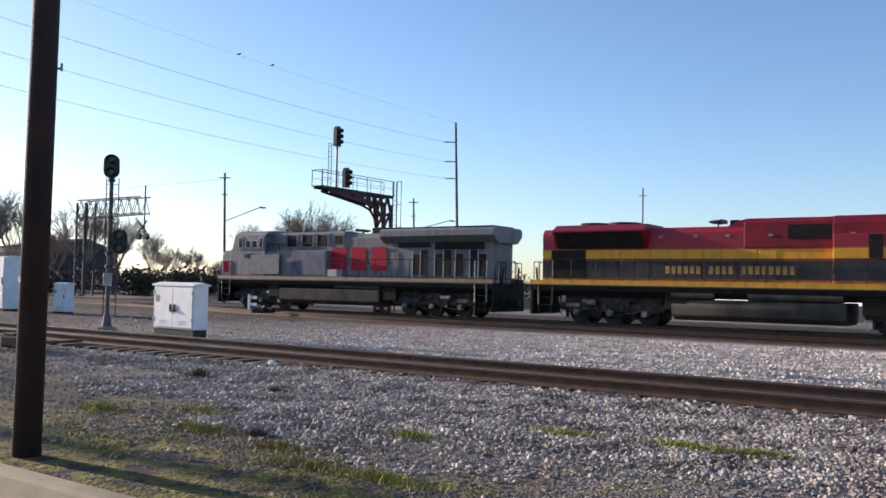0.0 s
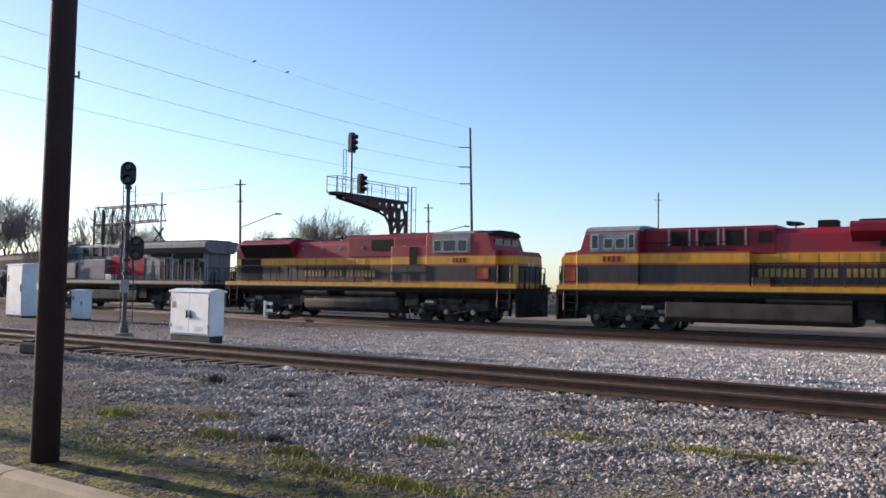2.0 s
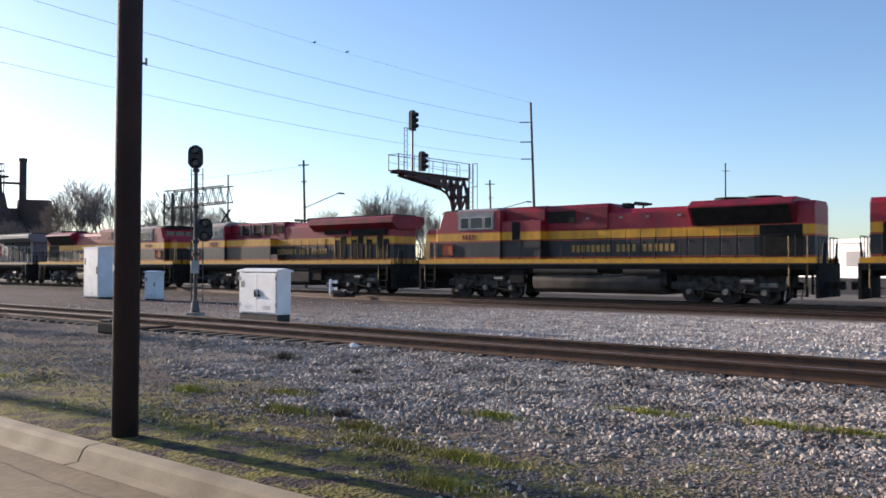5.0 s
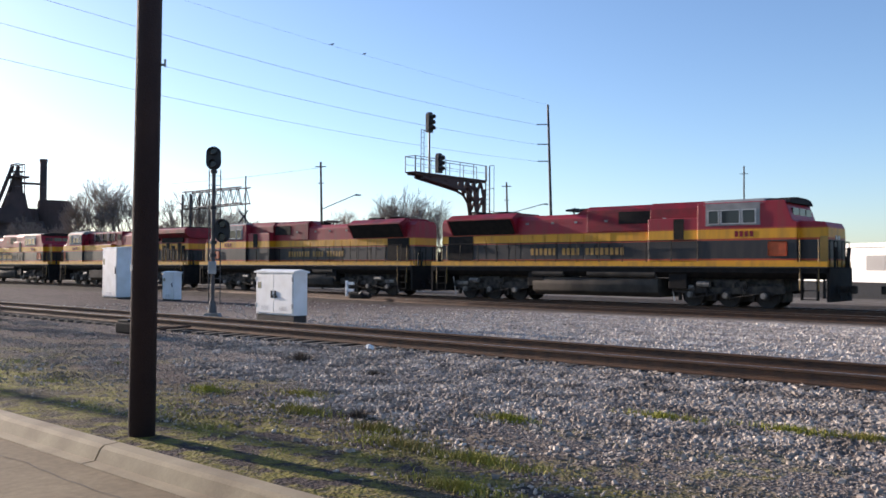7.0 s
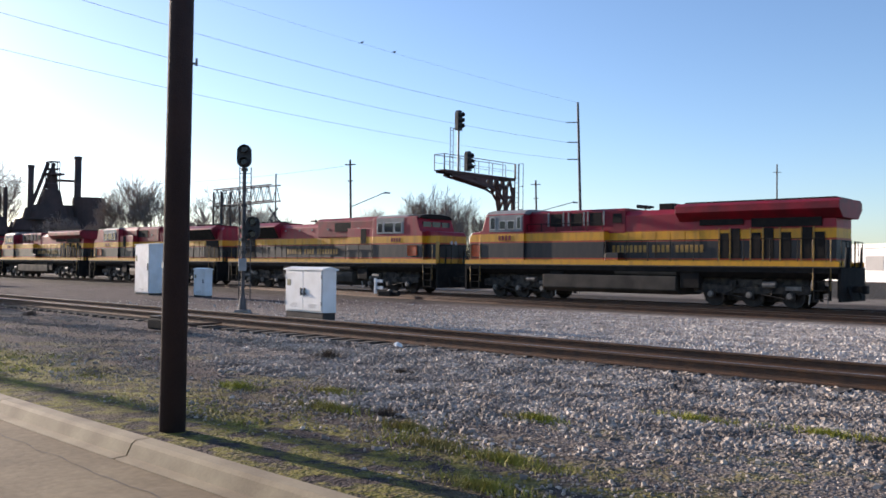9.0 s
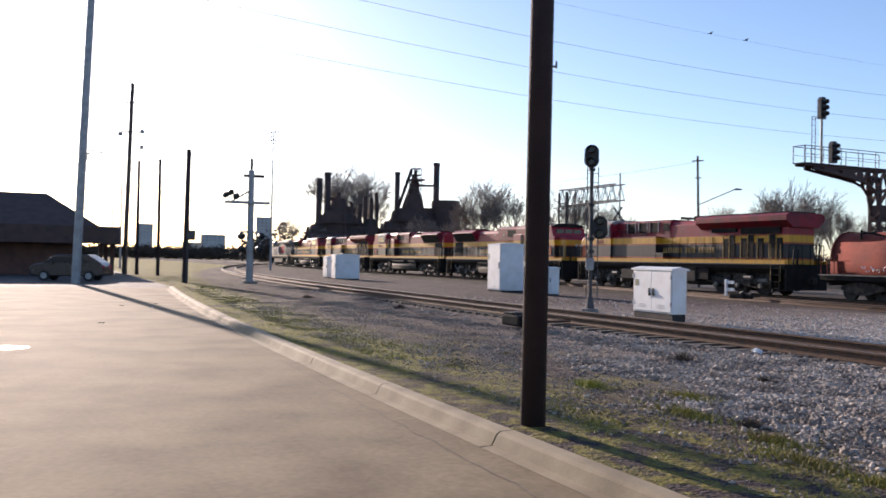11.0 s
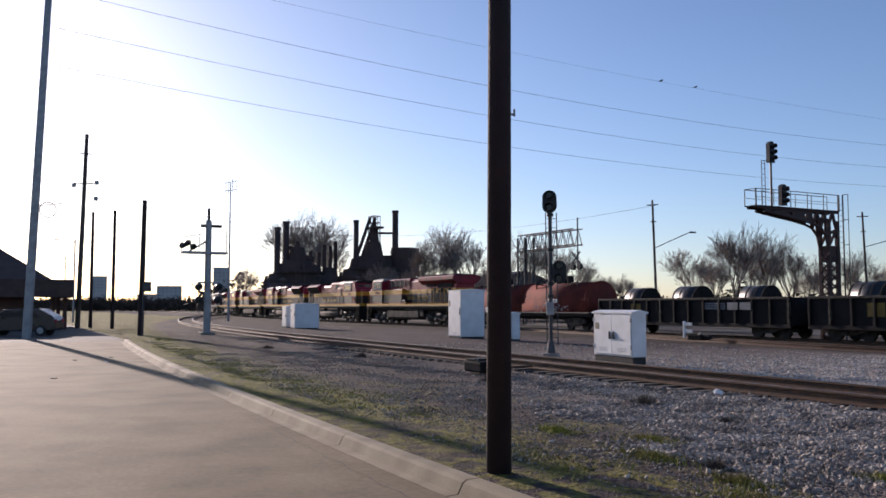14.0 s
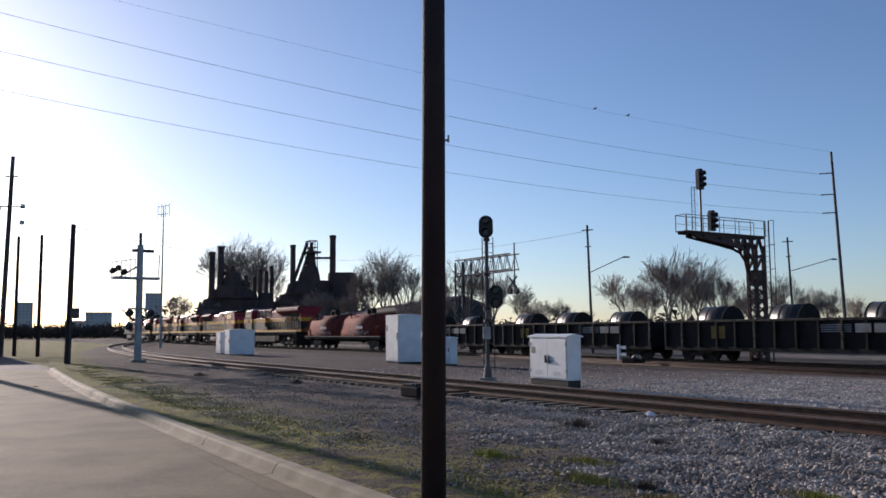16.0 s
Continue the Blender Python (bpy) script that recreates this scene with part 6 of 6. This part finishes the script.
utility_pole(pose(x_, y_, 0), 10.4, 0.12, "timber pole with crossarm and street lamp", M_woodold, (-0.6, 0.2), ((10.0, 1.0, 0.8, 0.5), (8.6, 0.5, 0.8, 0.5)), (6.4, 2.4, 1.6, 1.2))
x_, y_ = place_yaw(36.4, 86)
utility_pole(pose(x_, y_, 0), 10.2, 0.115, "timber pole with crossarm and street lamp", M_woodold, (-0.5, 0.2), ((9.8, 1.0, 0.8, 0.5), (8.4, 0.5, 0.8, 0.5)), (7.0, 3.0, 2.0, 1.0))
x_, y_ = place_yaw(21.5, 140)
utility_pole(pose(x_, y_, 0), 17.5, 0.14, "distant slender timber pole", M_woodold, (0, 0), ((16.3, 1.2, 0.9, 0.4),))
ant = thing("antenna_mast", "slender grey antenna mast with a square aerial", "antenna", pose(-97, 23.0, 0))
part("mast", rod(B(), (0, 0, 0), (0, 0, 15.6), 0.14, 0.05, 8), M_galv, ant)
ab = B()
for z in (14.8, 15.7):
    rod(ab, (-0.9, -0.4, z), (0.9, 0.4, z), 0.035, n=5)
for q in (-0.9, -0.3, 0.3, 0.9):
    rod(ab, (q, q * 0.45, 14.5), (q, q * 0.45, 16.0), 0.03, n=5)
part("aerial", ab, M_galv, ant)

lot = utility_pole(pose(-51.8, 1.4, -0.1), 22.0, 0.24, "tall pale leaning power pole with a ring bracket", M_galv, (0.1, 0.65))
ring = B()
for i in range(14):
    a0, a1 = 6.2832 * i / 14, 6.2832 * (i + 1) / 14
    rod(ring, (0.3, 0.85 + 0.42 * math.cos(a0), 7.0 + 0.42 * math.sin(a0)), (0.3, 0.85 + 0.42 * math.cos(a1), 7.0 + 0.42 * math.sin(a1)), 0.03, n=5)
rod(ring, (0.05, 0.2, 7.2), (0.3, 1.65, 7.4), 0.03, n=5)
part("ring_bracket", ring, M_galv, lot, "grey ring bracket with cable")
TALL = Vector((*place_yaw(33.5, 90), 0)) + Vector((-0.9, 0.3, 18.8))
for dz, h in ((-2.1, 19.3), (-4.2, 17.15), (-6.0, 15.0)):
    f = (18.8 + dz) / 18.8
    tip = Vector((*place_yaw(33.5, 90), 0)) + Vector((-0.9 * f - 1.0, 0.3 * f - 0.7, 18.8 + dz))
    am = part("line_arm", rod(B(), (TALL.x - 0.9 * (f - 1), TALL.y + 0.3 * (f - 1), 18.8 + dz), tip, 0.06, n=6), M_galv)
    am.parent = TALLPOLE
    am.matrix_parent_inverse = TALLPOLE.matrix_basis.inverted()
    wire((-51.8 + 0.1 * h / 22, 1.4 + 0.65 * h / 22 + 0.3, h), tip, 1.2)
wire((-50.6, 7.15, 7.5), (-100, 40, 10.5), 0.6)
wire((*place_yaw(48.75, 72), 9.9), (-100, 40, 10.5), 0.8)

for z, dy in ((11.7, 0.9), (11.4, -0.8), (10.4, 0.9)):
    f = z / 14.8
    part("floodlight", box(B(), 0.2 * f - 0.15, 0.2 * f + 0.25, 0.3 * f + dy - 0.16, 0.3 * f + dy + 0.16, z - 0.16, z + 0.14, 0.05), M_galv, FLOODPOLE, "grey floodlight")
for yaw, dist, h in ((85.9, 105, 9.2), (86.4, 150, 9.6)):
    x_, y_ = place_yaw(yaw, dist)
    utility_pole(pose(x_, y_, 0), h, 0.11, "grey street lamp along the road", M_galv, (0, 0), (), (h - 0.3, -0.4, -1.7, 0.3), "street_lamp")
wire((-51.7, 2.3, 21.6), TALL, 0.8, "power_line", 0.006)
START, STOP = Vector((-51.7, 2.3, 21.6)), Vector(TALL)
for u in (0.592, 0.64):
    p = START.lerp(STOP, u) - Vector((0, 0, 0.8 * 4 * u * (1 - u)))
    bird = thing("perched_bird", "small dark bird perched on the wire", "bird", pose(p.x, p.y, p.z + 0.02, 0, 0, 30), "birds on the wire")
    bb = B()
    bmesh.ops.create_uvsphere(bb, u_segments=10, v_segments=6, radius=0.1, matrix=Matrix.Translation((0, 0, 0.11)) @ Matrix.Diagonal((1.7, 0.9, 1.0, 1)))
    part("body", bb, M_black, bird)
    bb = B()
    bmesh.ops.create_uvsphere(bb, u_segments=8, v_segments=6, radius=0.06, matrix=Matrix.Translation((0.16, 0, 0.2)))
    part("head", bb, M_black, bird)
    part("tail", prism(B(), [(-0.16, 0.1), (-0.36, 0.03), (-0.36, 0.05), (-0.14, 0.14)], -0.04, 0.04, "y"), M_black, bird)
    bird.scale = (0.7, 0.7, 0.7)
GLINT_SPOT = (-16.99, -0.64)
LITTER = ((-28.6, 3.0), (-22.5, 1.2), (-29.8, 2.2), (-31.0, 3.4))
# white plate with a grey rim, painted in place of a glint
cover = thing("utility_cover", "flat white disc standing in for a bright glint on the concrete", "cover", pose(*GLINT_SPOT, -0.09))
part("plate", rod(B(), (0, 0, -0.03), (0, 0, 0.006), 0.33, n=24), M_white, cover)
part("rim", rod(B(), (0, 0, -0.03), (0, 0, 0.004), 0.37, n=24), M_galv, cover)
rock = B()
bmesh.ops.create_icosphere(rock, subdivisions=2, radius=0.09)
for v in rock.verts:
    v.co *= 0.8 + 0.4 * noise.noise(v.co * 14)
rk = tagged(part("rock", rock, M_white), "white lump of stone beside the rails", "rock")
rk.location = (-11.5, 11.35, 0.08)
for k, (lx, ly) in enumerate(LITTER):
    lb = B()
    box(lb, -0.07, 0.07, -0.04, 0.04, 0, 0.015, 0.004)
    o = tagged(part("litter", lb, M_white if k == 0 else M_woodold), "scrap of litter lying on the concrete", "litter")
    o.matrix_basis = pose(lx, ly, -0.088, 0, 0, 40 * k)


def weed(x, y, w, h, seed):
    rs = random.Random(seed)
    V, F = [], []
    for _ in range(420):
        a, r = rs.uniform(0, 6.283), abs(rs.gauss(0, 0.45))
        bx, by = w * r * math.cos(a), w * 0.6 * r * math.sin(a)
        hh = h * rs.uniform(0.3, 1.0) * max(0.15, 1 - r)
        q = rs.uniform(0, 6.283)
        k = len(V)
        V += [(bx - 0.007 * math.cos(q), by - 0.007 * math.sin(q), 0), (bx + 0.007 * math.cos(q), by + 0.007 * math.sin(q), 0), (bx * 1.3 + rs.gauss(0, 0.06), by * 1.3 + rs.gauss(0, 0.06), hh)]
        F.append((k, k + 1, k + 2))
    me = bpy.data.meshes.new("dead_weed")
    me.from_pydata(V, [], F)
    me.materials.append(M_brush)
    o = tagged(new("dead_weed", me), "dry brown clump of dead weeds in the gravel", "weed", "dead weeds", "stuff")
    o.location = (x, y, 0)


for k, (x_, y_, w_, h_) in enumerate(((-11.3, 9.5, 0.45, 0.24), (-16.2, 9.4, 0.4, 0.16), (-9.0, 9.0, 0.3, 0.1), (-26.0, 10.4, 0.6, 0.2), (-33.0, 9.3, 0.6, 0.2), (-6.6, 6.4, 0.3, 0.1))):
    weed(x_, y_, w_, h_, k)

furnace()
far_block(84.4, 900, 13, 13, 31, "pale grey distant tower block", 10, 4)
far_block(80.3, 900, 24, 15, 22, "grey distant office block", 6, 6)
far_block(81.6, 920, 20, 15, 14, "grey distant office block", 4, 5)
far_block(77.1, 900, 16, 14, 41, "pale grey distant tower block", 12, 4)
far_block(17.0, 150, 90, 20, 5.0, "long low white warehouse beyond the yard", 1, 12, M_white, -50.0)
depot()
parked_car()
build_trees()

# loose cover
scatter_stones("loose_ballast", 115000, gravel_near, 0.0205, M_stone, "loose crushed limestone along the track")
scatter_stones("track_ballast", 26000, gravel_bed, 0.026, M_stone, "limestone ballast between the sleepers")
scatter_stones("yard_gravel", 46000, gravel_mid, 0.024, M_palelime, "crushed limestone between the tracks")
scatter_stones("cinder_chips", 70000, chips, 0.0105, M_stone, "small pale stone chips trodden into the cinders")
grass_tufts()


# ---- what moves ----
def coupling(t):
    """The first coupling's place along the line."""
    return -20.2 - 11.244 * t - 0.032 * t * t + 0.002 * t ** 3


def motions():
    times = [0.5 * i for i in range(33)]
    for ob, s, turn in TRAIN:
        rows = []
        for t in times:
            x = s + coupling(t)
            slope = (main_line(x + 6) - main_line(x - 6)) / 12
            rows.append((t, pose(x, main_line(x), MAIN_Z, 0, 0, turn + math.degrees(math.atan(slope)))))
        walk(ob, rows)
    turns = [i * 0.05 for i in range(321)]
    dist = [coupling(0) - coupling(t) for t in turns]
    for ob, x, r in WHEELS:
        top = ob.parent.parent
        sign = -1 if any(o is top and turn == 0 for o, _, turn in TRAIN) else 1
        walk(ob, [(t, Matrix.Translation((x, 0, r)) @ Matrix.Rotation(sign * d / r, 4, "Y")) for t, d in zip(turns, dist)])


motions()
